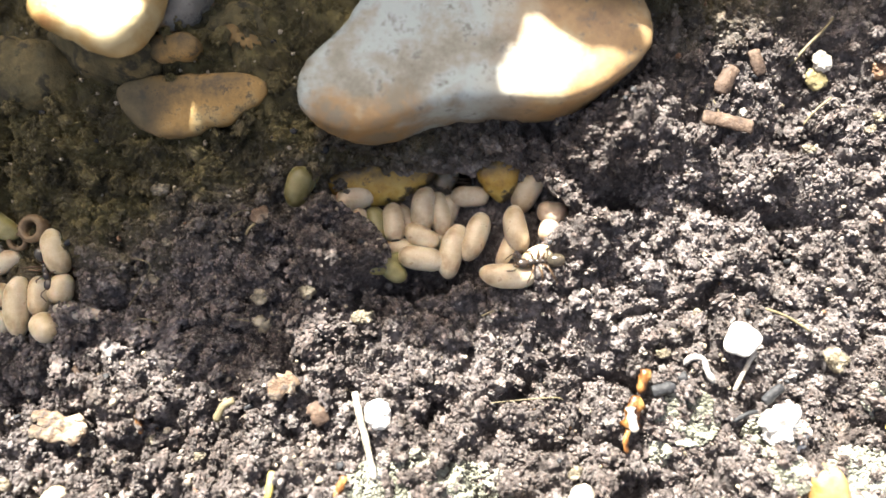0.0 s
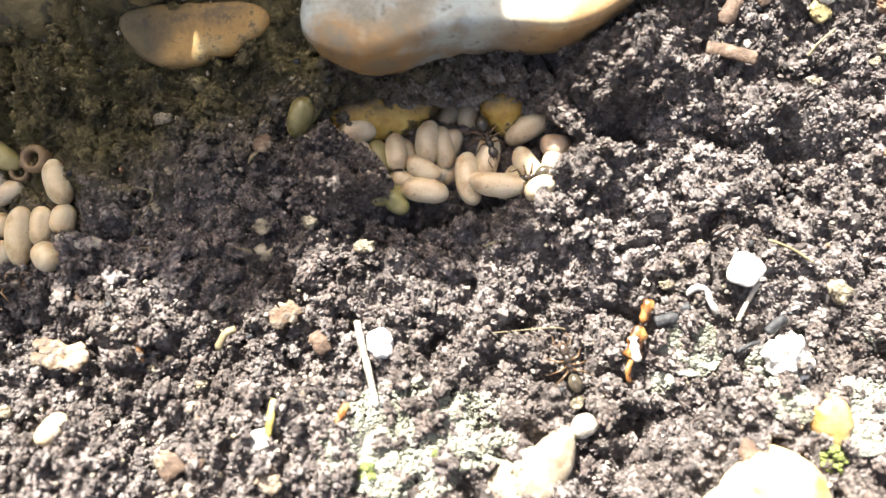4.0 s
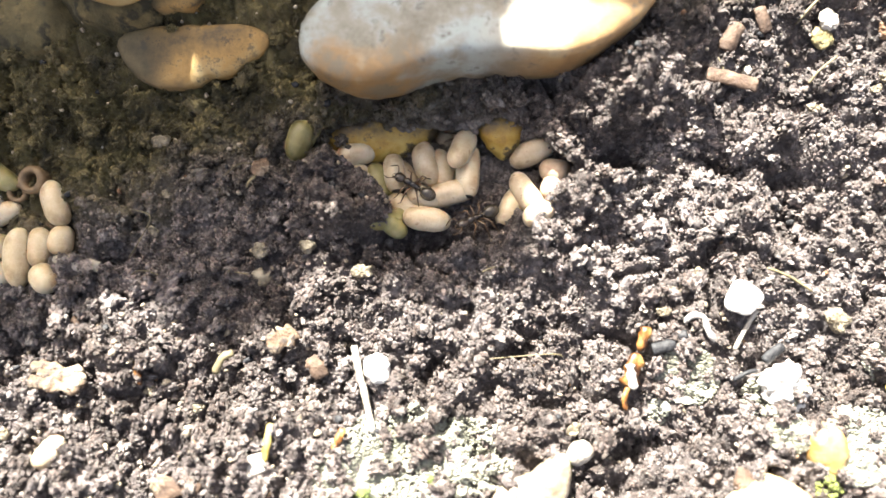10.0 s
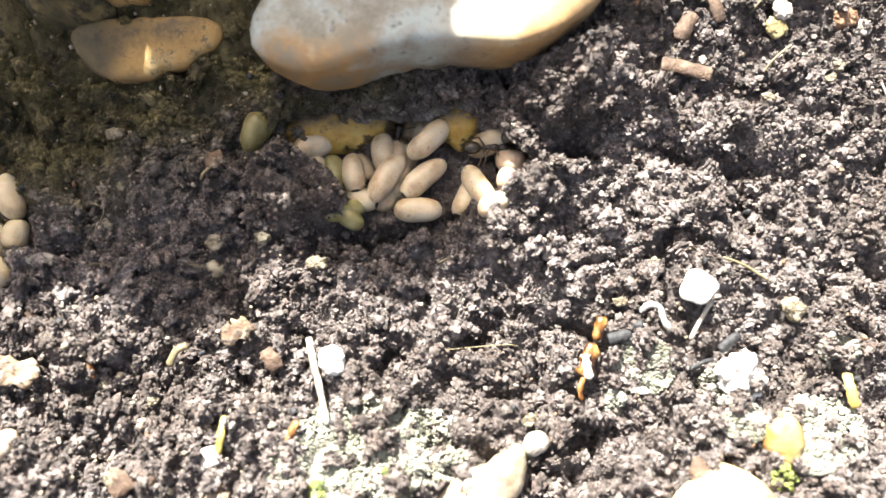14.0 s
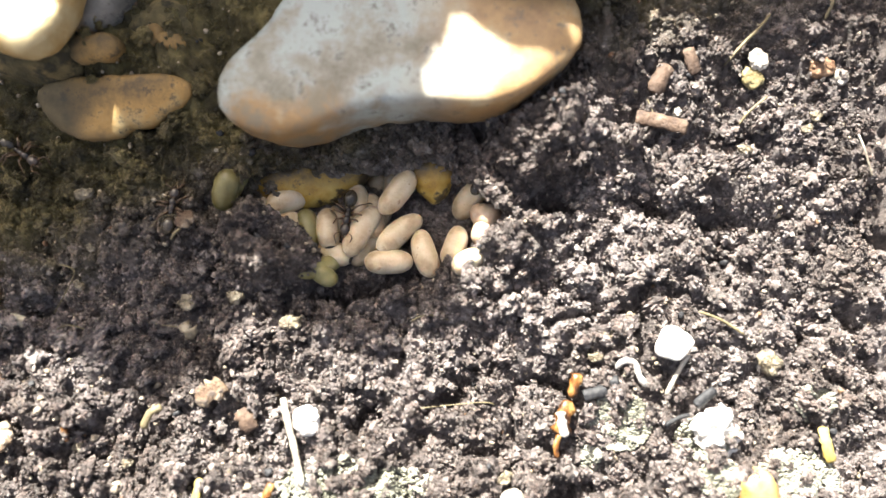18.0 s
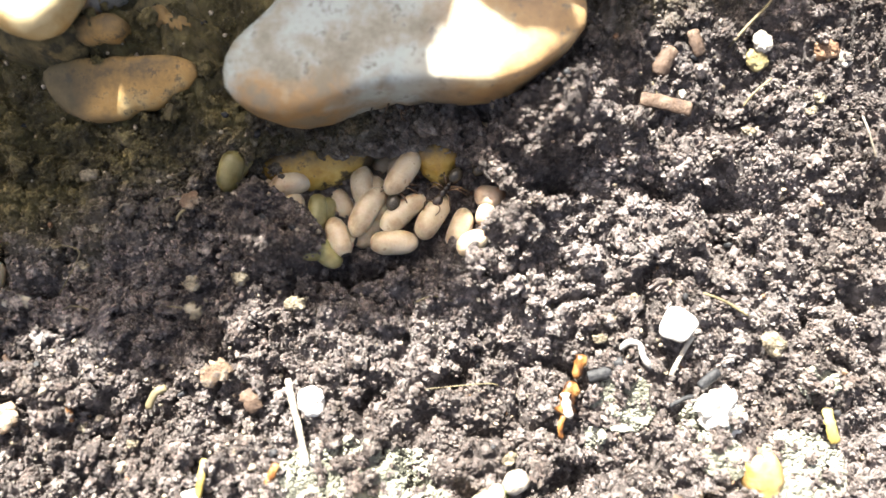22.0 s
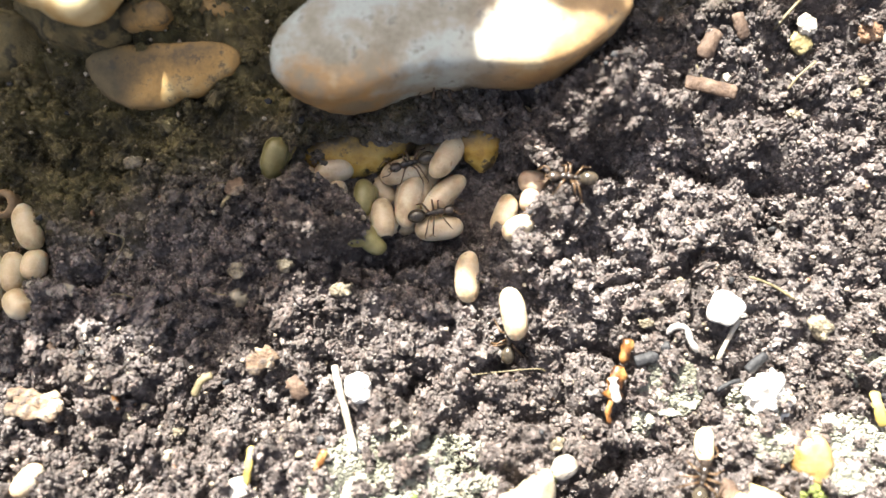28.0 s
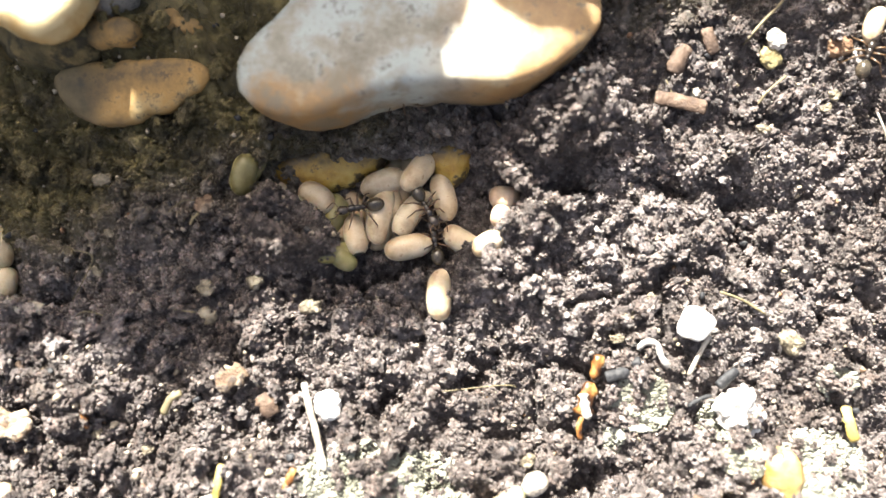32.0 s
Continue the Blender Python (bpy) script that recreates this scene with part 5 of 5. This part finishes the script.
_lab = "cream cocoon among others in the chamber"
COCOON_PATHS = [
    (3.8, 2.25, 31, 0, _lab, [(0, -7.75, 7.83, 4.66, -4, 15), (29, -7.59, 7.73, 4.63, -4, 15), (29.7, -6.38, 6.50, 4.62, 7, -31), (31, -6.32, 6.28, 4.58, 8, -34), (32, -6.48, 6.54, 4.66, 8, -36)]),
    (3.9, 1.9, 32, 0, "greenish cocoon in the chamber", [(0, -5.79, 5.56, 3.52, -13, 101), (21, -5.79, 5.56, 3.52, -13, 101), (22, -5.35, 5.17, 3.63, -13, 86), (32, -5.04, 5.45, 3.68, -13, 85)]),
    (3.9, 2.0, 33, 1, "cream cocoon with a dark end", [(0, -4.04, 5.70, 3.95, 13, -84), (10, -4.10, 6.27, 4.06, 13, -83), (11, -4.09, 5.87, 4.08, 13, -72), (12, -3.98, 5.53, 4.01, 13, -79), (19, -3.66, 5.20, 3.94, 13, -83), (19.7, -3.32, 3.76, 3.66, 13, -78), (21, -3.21, 2.79, 3.44, 13, -70), (24, -3.00, 3.07, 3.49, 13, -68), (26.5, -3.06, 3.31, 3.59, 13, -83), (32, -2.90, 3.23, 3.53, 13, -80)]),
    (4.5, 2.15, 34, 0, _lab, [(0, -1.17, 6.99, 4.13, -13, 85), (8, -0.95, 7.07, 4.19, -13, 95), (9, -1.17, 7.30, 4.24, -13, 109), (10, -1.06, 7.19, 4.22, -13, 105), (24.2, -0.85, 7.65, 4.12, -13, 100), (26.5, -1.05, 7.25, 5.01, -3, 14), (31, -1.16, 7.47, 5.05, -3, 15), (32, -0.32, 7.73, 5.05, -4, 17)]),
    (3.6, 1.9, 35, 0, _lab, [(0, 3.07, 8.21, 4.43, -0, -0), (0.6, 3.18, 10.17, 2.66, -41, 20), (1, 3.03, 10.42, 3.99, -44, 84), (6, 2.71, 10.47, 3.76, -45, 77), (8, 2.54, 10.18, 2.19, -37, 103), (9, 2.07, 10.43, 3.12, -45, 76), (32, 2.17, 10.49, 3.56, -45, 76)]),
    (3.5, 1.9, 36, 0, _lab, [(0, -1.41, 4.28, 3.82, 6, -26), (8, -1.56, 4.28, 3.82, 7, -29), (10, -1.25, 4.02, 3.64, 4, -15), (10.7, -1.00, 4.57, 3.58, -13, 81), (32, -1.27, 5.91, 3.48, -13, 81)]),
    (4.4, 2.15, 37, 0, _lab, [(0, -1.44, 2.04, 3.48, 2, -10), (9, -1.39, 1.99, 3.45, 2, -10), (10, -1.08, 1.61, 3.38, 5, -6), (10.5, 0.30, 1.22, 3.24, -22, 22), (11, 2.84, 1.13, 3.67, -14, 60), (11.5, 1.43, 2.55, 3.81, -12, 65), (12.1, 0.10, 2.19, 3.61, -13, 70), (12.6, 1.74, 1.72, 3.40, -4, 15), (13, 2.15, 1.68, 3.27, 0, -0), (17, 1.79, 2.04, 3.37, 0, -0), (28, 1.95, 2.20, 3.41, -1, 4), (30, 1.74, 2.09, 3.40, -2, 8), (32, 1.84, 1.93, 3.36, -2, 10)]),
    (5.3, 2.15, 38, 0, _lab, [(0, 1.49, 2.74, 3.52, -13, 75), (0.5, 1.84, 1.87, 3.44, -13, 90), (1, 2.44, 0.98, 3.43, -22, 105), (2, 1.44, 2.59, 3.47, -13, 85), (3, 2.83, 2.48, 3.45, -13, 109), (3.5, 2.67, 2.72, 3.55, -13, 109), (5.5, 3.17, 4.61, 3.69, -7, 31), (8, 3.02, 4.50, 3.67, -7, 31), (10, 0.93, 4.08, 3.55, -4, 15), (11, -0.21, 2.72, 3.54, -13, 80), (12, -1.05, 4.88, 4.04, -13, 81), (12.6, -0.42, 4.91, 4.17, -12, 61), (14, -0.63, 4.71, 4.10, -12, 58), (24.5, -0.47, 5.03, 4.19, -12, 59), (27, -0.53, 4.88, 4.03, -13, 75), (32, -0.53, 4.77, 4.02, -13, 77)]),
    (4.9, 2.1, 39, 0, _lab, [(0, 3.41, 4.01, 4.02, -13, 68), (1, 3.91, 3.26, 3.85, -13, 68), (2, 3.66, 3.58, 3.93, -12, 65), (3, 4.34, 3.95, 3.93, -13, 89), (5.5, 4.10, 6.75, 4.10, -12, 60), (7, 3.76, 5.96, 4.12, -12, 60), (8, 2.63, 7.95, 4.59, 11, 95), (9, 0.73, 7.72, 4.73, -13, 90), (10, 2.07, 7.85, 5.75, 11, 71), (11, 3.10, 7.92, 6.17, 9, 56), (13, 3.09, 7.58, 6.10, -9, 43), (17, 2.58, 7.68, 6.14, -11, 51), (32, 2.79, 8.12, 6.24, 10, 59)]),
    (5.2, 2.1, 40, 1, _lab, [(0, 6.24, -0.29, 4.72, 1, -2), (0.6, 6.14, -0.39, 4.70, 4, -9), (1, 6.34, -0.12, 4.83, 11, -22), (1.5, 6.99, -1.02, 4.31, -8, 18), (2, 6.99, -2.01, 3.74, -21, 57), (2.5, 6.24, -1.25, 4.20, -4, 9), (3, 5.65, 0.06, 4.92, 8, -18), (3.5, 5.35, 0.41, 5.11, -3, -19), (4.5, 4.84, 4.11, 4.25, 0, -0), (5.5, 4.32, 6.00, 4.43, 0, -0), (6, 4.22, 6.11, 4.45, 0, -0), (7, 2.22, 3.90, 4.01, 13, -71), (8, 3.26, 4.33, 3.93, 13, -89), (9, 2.81, 5.73, 4.27, 13, -87), (10, 2.92, 6.18, 4.35, 13, -95), (10.6, 1.61, 5.72, 4.46, 13, -110), (11, 1.14, 5.73, 4.45, 13, -111), (12, 1.55, 5.41, 4.36, 12, -115), (12.6, 2.38, 4.75, 4.23, 9, -137), (17, 2.79, 4.43, 4.15, 9, -139), (28, 2.54, 5.10, 4.18, 10, -134), (30, 2.49, 4.92, 4.17, 11, -127), (32, 2.28, 4.92, 4.16, 11, -127)]),
    (4.8, 2.2, 41, 0, "pinkish-cream cocoon at the edge of the shade", [(0, 8.60, 8.25, 5.24, -47, 46), (1, 8.72, 8.02, 5.02, -37, 25), (2, 7.88, 8.25, 5.06, -23, 21), (6, 8.60, 7.69, 4.94, -14, 30), (13, 8.81, 8.07, 5.13, -33, 5), (17, 8.71, 7.71, 4.91, -15, 21), (18, 9.35, 7.75, 4.85, -46, 38), (19, 9.80, 8.16, 5.69, -47, 64), (20.5, 10.04, 10.66, 6.05, -43, 86), (32, 9.82, 10.81, 6.20, -43, 86)]),
    (4.6, 2.1, 42, 0, "cream cocoon half in the sun", [(0, 7.31, 4.52, 4.56, -13, 98), (1, 8.02, 3.99, 4.42, -12, 118), (3, 8.21, 3.87, 4.42, -12, 122), (14.5, 7.59, 3.57, 4.32, -12, 122), (15.5, 6.46, 3.04, 4.00, -12, 113), (16.6, 5.08, 2.51, 3.69, -13, 108), (18, 5.19, 2.73, 3.73, -13, 106), (20, 5.04, 2.89, 3.76, -13, 104), (21.3, 4.93, 2.83, 3.77, -13, 104), (22, 5.46, 4.22, 4.27, -11, 55), (22.5, 7.06, 5.72, 4.64, -13, 79), (23, 8.45, 7.13, 4.99, -13, 93), (23.6, 7.81, 6.58, 4.87, -13, 69), (24.05, 6.76, 6.16, 4.74, -11, 56), (24.3, 5.27, 0.63, 4.95, 9, 76), (24.5, 4.32, -2.18, 2.47, -25, 87), (26.5, 4.41, -2.23, 2.45, -25, 87), (32, 4.61, -2.41, 2.36, -25, 87)]),
    (3.9, 2.0, 43, -1, "cream cocoon at the foot of the sunlit crumbs", [(0, 6.52, 2.91, 3.26, -13, 69), (14.5, 6.42, 3.00, 3.31, -12, 67), (16.6, 7.12, 3.25, 3.68, -13, 69), (18, 7.64, 3.47, 3.72, -13, 69), (29.5, 7.85, 3.42, 3.71, -12, 67), (30.3, 8.15, 3.41, 3.81, -11, 55), (31, 8.46, 3.53, 3.81, -9, 40), (31.6, 7.24, 2.73, 3.72, 0, -0), (32, 6.67, 2.40, 3.67, 2, -34)]),
    (4.6, 2.1, 44, 0, "cream cocoon carried across sunlit soil", [(0, -0.19, -25.49, -5.30, -8, 58), (23.6, 0.28, -20.50, -3.02, -14, 58), (24.5, 2.32, -13.12, -0.83, -15, 69), (26.5, 6.61, -10.92, 0.13, -8, 44), (26.8, 8.17, -9.17, -1.64, -3, 40), (27.2, 8.82, -7.60, -0.23, -47, 66), (27.6, 9.19, -7.37, 0.98, -47, 53), (28, 8.10, -5.99, 2.64, -26, 101), (29, 7.98, -3.35, 3.92, -25, 101), (29.6, 8.33, -1.43, 4.02, -25, 84), (30, 8.95, -0.1, 5.15, -27, 95), (30.5, 7.22, 2.51, 3.87, -1, 96), (31, 5.76, 3.41, 3.99, -13, 103), (31.5, 5.29, 5.25, 4.42, -13, 103), (32, 5.00, 6.33, 4.67, -13, 103)]),
    (3.3, 1.55, 45, 0, "cream cocoon borne over lit soil", [(0, 16.33, -28.44, -5.67, -7, 54), (26.8, 16.85, -26.42, -4.77, -7, 54), (28, 24.21, -16.32, -2.32, 4, 78), (28.4, 29.90, -12.54, -0.89, -13, 54), (28.8, 34.40, -6.83, 1.57, -24, 98), (29.2, 33.40, -1.77, 3.92, -26, 112), (29.6, 32.94, 3.23, 6.68, -18, 144), (30, 29.87, 4.79, 7.55, -4, 158), (30.4, 33.54, 2.24, 6.10, 18, 324), (30.8, 36.96, 1.89, 5.91, -29, 438), (31.2, 38.64, 8.17, 9.59, -31, 439), (32, 42.84, 16.65, 14.67, -29, 428)]),
]

_in = "dark brown worker ant among the cocoons"
_out = "dark brown worker ant on open soil"
ANT_PATHS = [
    ("dark brown worker ant hauling a cocoon", [(0, 8.85, 0.10, 6.0, 2, -176), (1, 9.1, -0.10, 5.85, 9, -162), (1.5, 9.30, -1.52, 4.65, -8, -198), (2, 8.59, -2.56, 3.71, -19, -228), (2.5, 8.45, -1.56, 4.25, -0, -180), (3, 8.4, 0.0, 5.85, 5, -171), (3.5, 8.15, 0.2, 5.95, 9, -162), (4.5, 6.77, 4.21, 4.10, 2, -170), (5.5, 1.84, 4.50, 4.77, -12, -241), (6, 0.81, 4.40, 4.92, -13, -251), (7, -1.04, 6.03, 5.10, -13, -260), (8, -1.55, 5.23, 5.15, -7, -211), (9, -1.75, 4.86, 4.96, -4, -196), (10, -2.26, 4.29, 4.70, -7, -211), (11, -1.76, 6.13, 5.13, -13, -260), (12, -1.57, 6.90, 5.13, -13, -270), (13, -1.26, 7.71, 4.92, -13, -274), (14.5, 0.76, 10.62, 3.75, -34, -288), (16, 1.20, 12.30, 2.40, -34, -288), (32, 1.20, 12.30, 2.40, -34, -288)]),
    (_in, [(0, 3.46, 10.24, 3.88, 37, -77), (1, 4.09, 4.38, 4.93, 13, -72), (2, 4.30, 4.29, 4.88, 13, -96), (3, 4.26, 6.25, 4.80, 13, -91), (3.5, 4.30, 6.54, 5.26, 13, -91), (5.5, 4.41, 8.23, 5.17, 11, 81), (6, 4.66, 9.90, 3.44, -45, 77), (7, 3.99, 10.35, 4.25, -45, 77), (8, 3.35, 7.16, 4.78, 13, -91), (9, 2.49, 7.11, 5.20, 13, -81), (10, 1.94, 10.61, 4.28, -43, 77), (11, 2.20, 12.30, 2.40, -41, 77), (32, 2.20, 12.30, 2.40, -41, 77)]),
    (_out, [(0, 10.99, -25.51, -5.09, -9, 97), (4.5, 11.14, -10.42, -0.63, -23, 111), (5.5, 8.74, -5.07, 1.89, -23, 117), (6, 7.66, -3.35, 2.68, -21, 127), (6.5, 5.68, -2.15, 3.28, -16, 143), (7, 3.59, -0.70, 4.06, -3, 121), (7.5, 3.16, 1.41, 3.51, 7, 109), (8, 2.67, 2.61, 3.71, -13, 109), (9, 1.83, 2.39, 4.25, -2, 170), (9.5, 2.25, 2.51, 3.69, 1, 185), (10, 3.46, 1.50, 3.75, -5, 211), (10.5, 3.27, 2.09, 3.59, -7, 149), (11, 2.74, 2.29, 4.22, 12, 240), (11.5, 1.33, 4.39, 4.74, -12, 119), (12, 0.93, 7.38, 5.17, -13, 90), (13.5, 1.50, 10.67, 4.71, -42, 90), (14.5, 1.60, 12.60, 2.00, -42, 90), (32, 1.60, 12.60, 2.00, -42, 90)]),
    (_out, [(0, 5.4, 13.6, 10.8, 0, -30), (10.1, 5.4, 13.6, 10.8, 0, -30), (10.4, 8.07, 11.06, 10.80, 29, 3), (10.8, 17.1, 11.3, 14.9, -5, 9), (11.2, 24.71, 11.06, 10.80, 0, -0), (12, 34.65, 12.75, 11.82, -5, 9), (13.5, 47.03, 14.85, 13.11, 0, -0), (32, 51.52, 14.86, 13.10, 0, -0)]),
    (_in, [(0, 10.80, 10.20, 5.63, 31, -180), (11, 10.26, 8.80, 6.54, 31, -179), (11.5, 7.40, 7.71, 4.91, 2, -170), (12, 5.86, 7.37, 4.84, 2, -170), (13, 6.65, 7.42, 5.47, -2, -350), (14, 8.49, 6.96, 5.57, 0, -360), (14.5, 9.10, 7.87, 5.22, -36, -348), (16, 10.80, 10.20, 5.63, -35, -348), (32, 10.80, 10.28, 5.69, -37, -350)]),
    (_in, [(0, 0.70, 12.40, 2.40, 42, -90), (15.8, 0.70, 12.40, 2.40, 40, -96), (16.6, 0.65, 10.52, 3.87, 37, -103), (17.2, -0.73, 7.45, 5.34, 12, -119), (18, -1.87, 6.13, 5.13, 13, -99), (18.6, -4.33, 5.21, 4.92, 2, -170), (19, -5.91, 4.96, 4.46, 5, -159), (19.5, -3.31, 5.37, 4.96, -5, 21), (20, 0.10, 6.91, 5.12, -7, 31), (21, 0.51, 5.31, 5.56, -12, 61), (22, 2.32, 6.64, 5.47, -13, 70), (23, -1.63, 3.21, 4.85, 12, -61), (24, -0.72, 1.41, 3.89, 13, -15), (24.5, -0.11, 1.50, 3.94, -7, 8), (26.5, 1.83, 3.93, 5.23, -9, 41), (27, 2.44, 4.79, 5.42, -9, 41), (28, 1.42, 2.90, 4.76, -2, 10), (29, -2.27, 5.02, 5.09, 5, -159), (30, -4.11, 4.92, 5.06, -2, -190), (31, -4.22, 5.14, 5.10, -4, -196), (32, -2.46, 4.97, 5.25, 2, -170)]),
    ("dark brown worker ant hauling a cocoon", [(0, 14.38, -29.28, -5.58, -7, 54), (26.8, 15.08, -27.68, -4.77, -7, 54), (28, 23.51, -19.01, -2.62, -15, 74), (28.4, 27.81, -14.28, -1.25, -13, 54), (28.8, 33.83, -9.11, 0.66, -24, 87), (29.2, 33.48, -3.95, 2.96, -24, 98), (29.6, 33.73, 1.74, 5.96, -22, 134), (30, 32.11, 4.44, 7.45, -5, 171), (30.4, 31.50, 3.03, 6.69, 18, 324), (30.8, 36.45, 0.02, 4.98, -28, 438), (31.2, 38.24, 6.06, 8.40, -31, 439), (32, 42.13, 14.47, 13.48, -29, 428)]),
    (_in, [(0, 10.80, 10.28, 5.69, 31, -180), (20.3, 10.23, 8.91, 6.81, 29, -178), (21, 6.58, 7.47, 5.06, 5, -159), (22, 6.70, 6.53, 5.62, 11, -125), (22.5, 7.87, 8.19, 5.65, 40, -102), (23, 8.49, 8.71, 6.48, 41, -88), (24, 7.82, 8.08, 5.62, 25, -123), (24.3, 6.17, 4.15, 5.09, 13, -101), (24.5, 4.29, -0.11, 4.23, 15, -91), (25.3, 2.86, 3.86, 4.61, -13, -251), (26.5, 1.08, 6.85, 5.71, -3, -191), (27, 0.61, 7.15, 5.99, -0, -180), (28, -0.42, 7.48, 6.06, 4, -164), (30, 0.41, 7.15, 5.99, -7, -211), (31, 0.72, 6.74, 5.68, -7, -211), (31.5, 2.37, 6.42, 5.43, 0, -360), (32, 3.47, 4.79, 5.42, 12, -422)]),
    ("dark brown worker ant hauling a cocoon", [(0, -1.10, -28.46, -5.46, -8, 58), (23.6, -0.42, -23.96, -3.71, -14, 58), (24.5, 1.71, -16.17, -1.49, -15, 74), (26.5, 4.65, -12.35, -0.42, -9, 28), (26.8, 5.87, -11.64, -0.16, -13, 32), (27.2, 7.97, -9.21, -1.68, -2, 59), (27.6, 8.48, -8.80, -1.50, -22, 67), (28, 7.91, -7.27, 0.01, -43, 86), (29, 7.63, -5.15, 2.93, -26, 84), (29.6, 7.84, -3.46, 2.87, -25, 78), (30, 7.9, -2.0, 4.6, -24, 70), (30.5, 6.95, -0.7, 5.0, -23, 111), (31, 4.40, 1.77, 3.52, 8, 104), (32, 4.20, 2.31, 3.61, -13, 99)]),
    ("dark brown worker ant at the sunlit rim", [(0, 10.59, 9.25, 6.64, 21, 162), (26.6, 11.17, 8.74, 6.61, -22, 22), (27.3, 13.06, 5.52, 7.31, 22, -7), (27.6, 13.87, 3.53, 8.52, -30, -166), (28, 13.28, 3.78, 8.67, 2, -187), (28.5, 12.64, 4.34, 8.23, 32, -208), (29, 10.71, 8.51, 6.07, 19, -195), (32, 10.80, 10.20, 5.63, 21, -198)]),
    (_in, [(0, -11.30, 9.42, 5.43, -24, 57), (6.4, -11.32, 9.29, 5.26, -24, 57), (7, -10.65, 7.31, 4.75, -12, 63), (7.8, -11.22, 9.33, 5.21, -24, 57), (22.3, -11.32, 9.29, 5.26, -24, 57), (23, -10.7, 7.8, 5.8, -13, 63), (24, -10.3, 7.7, 5.4, -13, 73), (26.5, -10.18, 9.23, 4.99, -36, 76), (28, -10.21, 9.30, 5.24, -36, 76), (29, -10.05, 9.14, 4.77, -36, 76), (30.5, -10.10, 9.50, 4.99, -36, 76), (32, -11.33, 9.35, 5.18, -24, 57)]),
    (_out, [(0, -47.79, -6.86, 1.04, -4, 9), (4.6, -33.94, -6.41, 1.24, -4, 9), (5.5, -20.57, -5.29, 1.77, -4, 9), (6, -18.84, -4.84, 1.99, -9, 18), (6.4, -24.01, -6.41, 1.25, 4, 189), (7, -45.77, -7.74, 0.60, 2, 185), (10, -50.20, -8.19, 0.38, 2, 185), (14.6, -50.20, -8.30, 0.38, 2, 120), (15.4, -36.0, -8.6, 0.2, 0, 35), (16.5, -18.95, -3.8, 1.5, -22, 62), (16.8, -18.4, -2.0, 2.5, -30, 85), (17.1, -18.5, -0.3, 3.7, -32, 78), (17.5, -17.0, 2.0, 5.8, -18, 75), (17.9, -16.9, 4.2, 7.0, -12, 88), (18.1, -17.1, 6.8, 7.6, -12, 80), (18.5, -15.8, 10.5, 9.0, -10, 70), (19.0, -14.3, 14.3, 11.0, -10, 30), (19.2, -14.2, 14.5, 11.0, -10, 10), (19.5, -9.30, 9.85, 17.68, 0, 5), (20, -2.60, 11.57, 18.31, 4, -12), (20.4, 2.38, 8.17, 17.07, 10, -40), (20.9, 1.5, 13.0, 11.0, 30, -40), (32, 1.5, 13.0, 11.0, 0, -30)]),
    ("dark brown worker ant by the pocket of cocoons", [(0, -35.5, 1.2, 3.4, 20, -70), (0.15, -36.2, 2.0, 2.0, 20, -150), (14.6, -36.2, 2.0, 2.0, 0, -150), (15.2, -38.5, 3.5, 3.5, -20, -240), (16.4, -34.0, 12.6, 9.8, -10, -320), (17.9, -31.0, 11.5, 10.4, 10, -390), (18.1, -29.3, 8.0, 8.6, 10, -400), (18.35, -28.0, 7.2, 7.5, 10, -440), (18.6, -28.4, 5.9, 7.0, 15, -455), (18.9, -29.6, 1.8, 5.2, 15, -470), (19.05, -31.0, 0.2, 4.9, 10, -500), (19.3, -31.5, 0.6, 4.9, 0, -520), (20.0, -32.6, 1.2, 4.5, 8, -530), (21, -35.2, 1.6, 3.2, 10, -540), (32, -36.2, 2.0, 2.0, 0, -540)]),
]
motions()
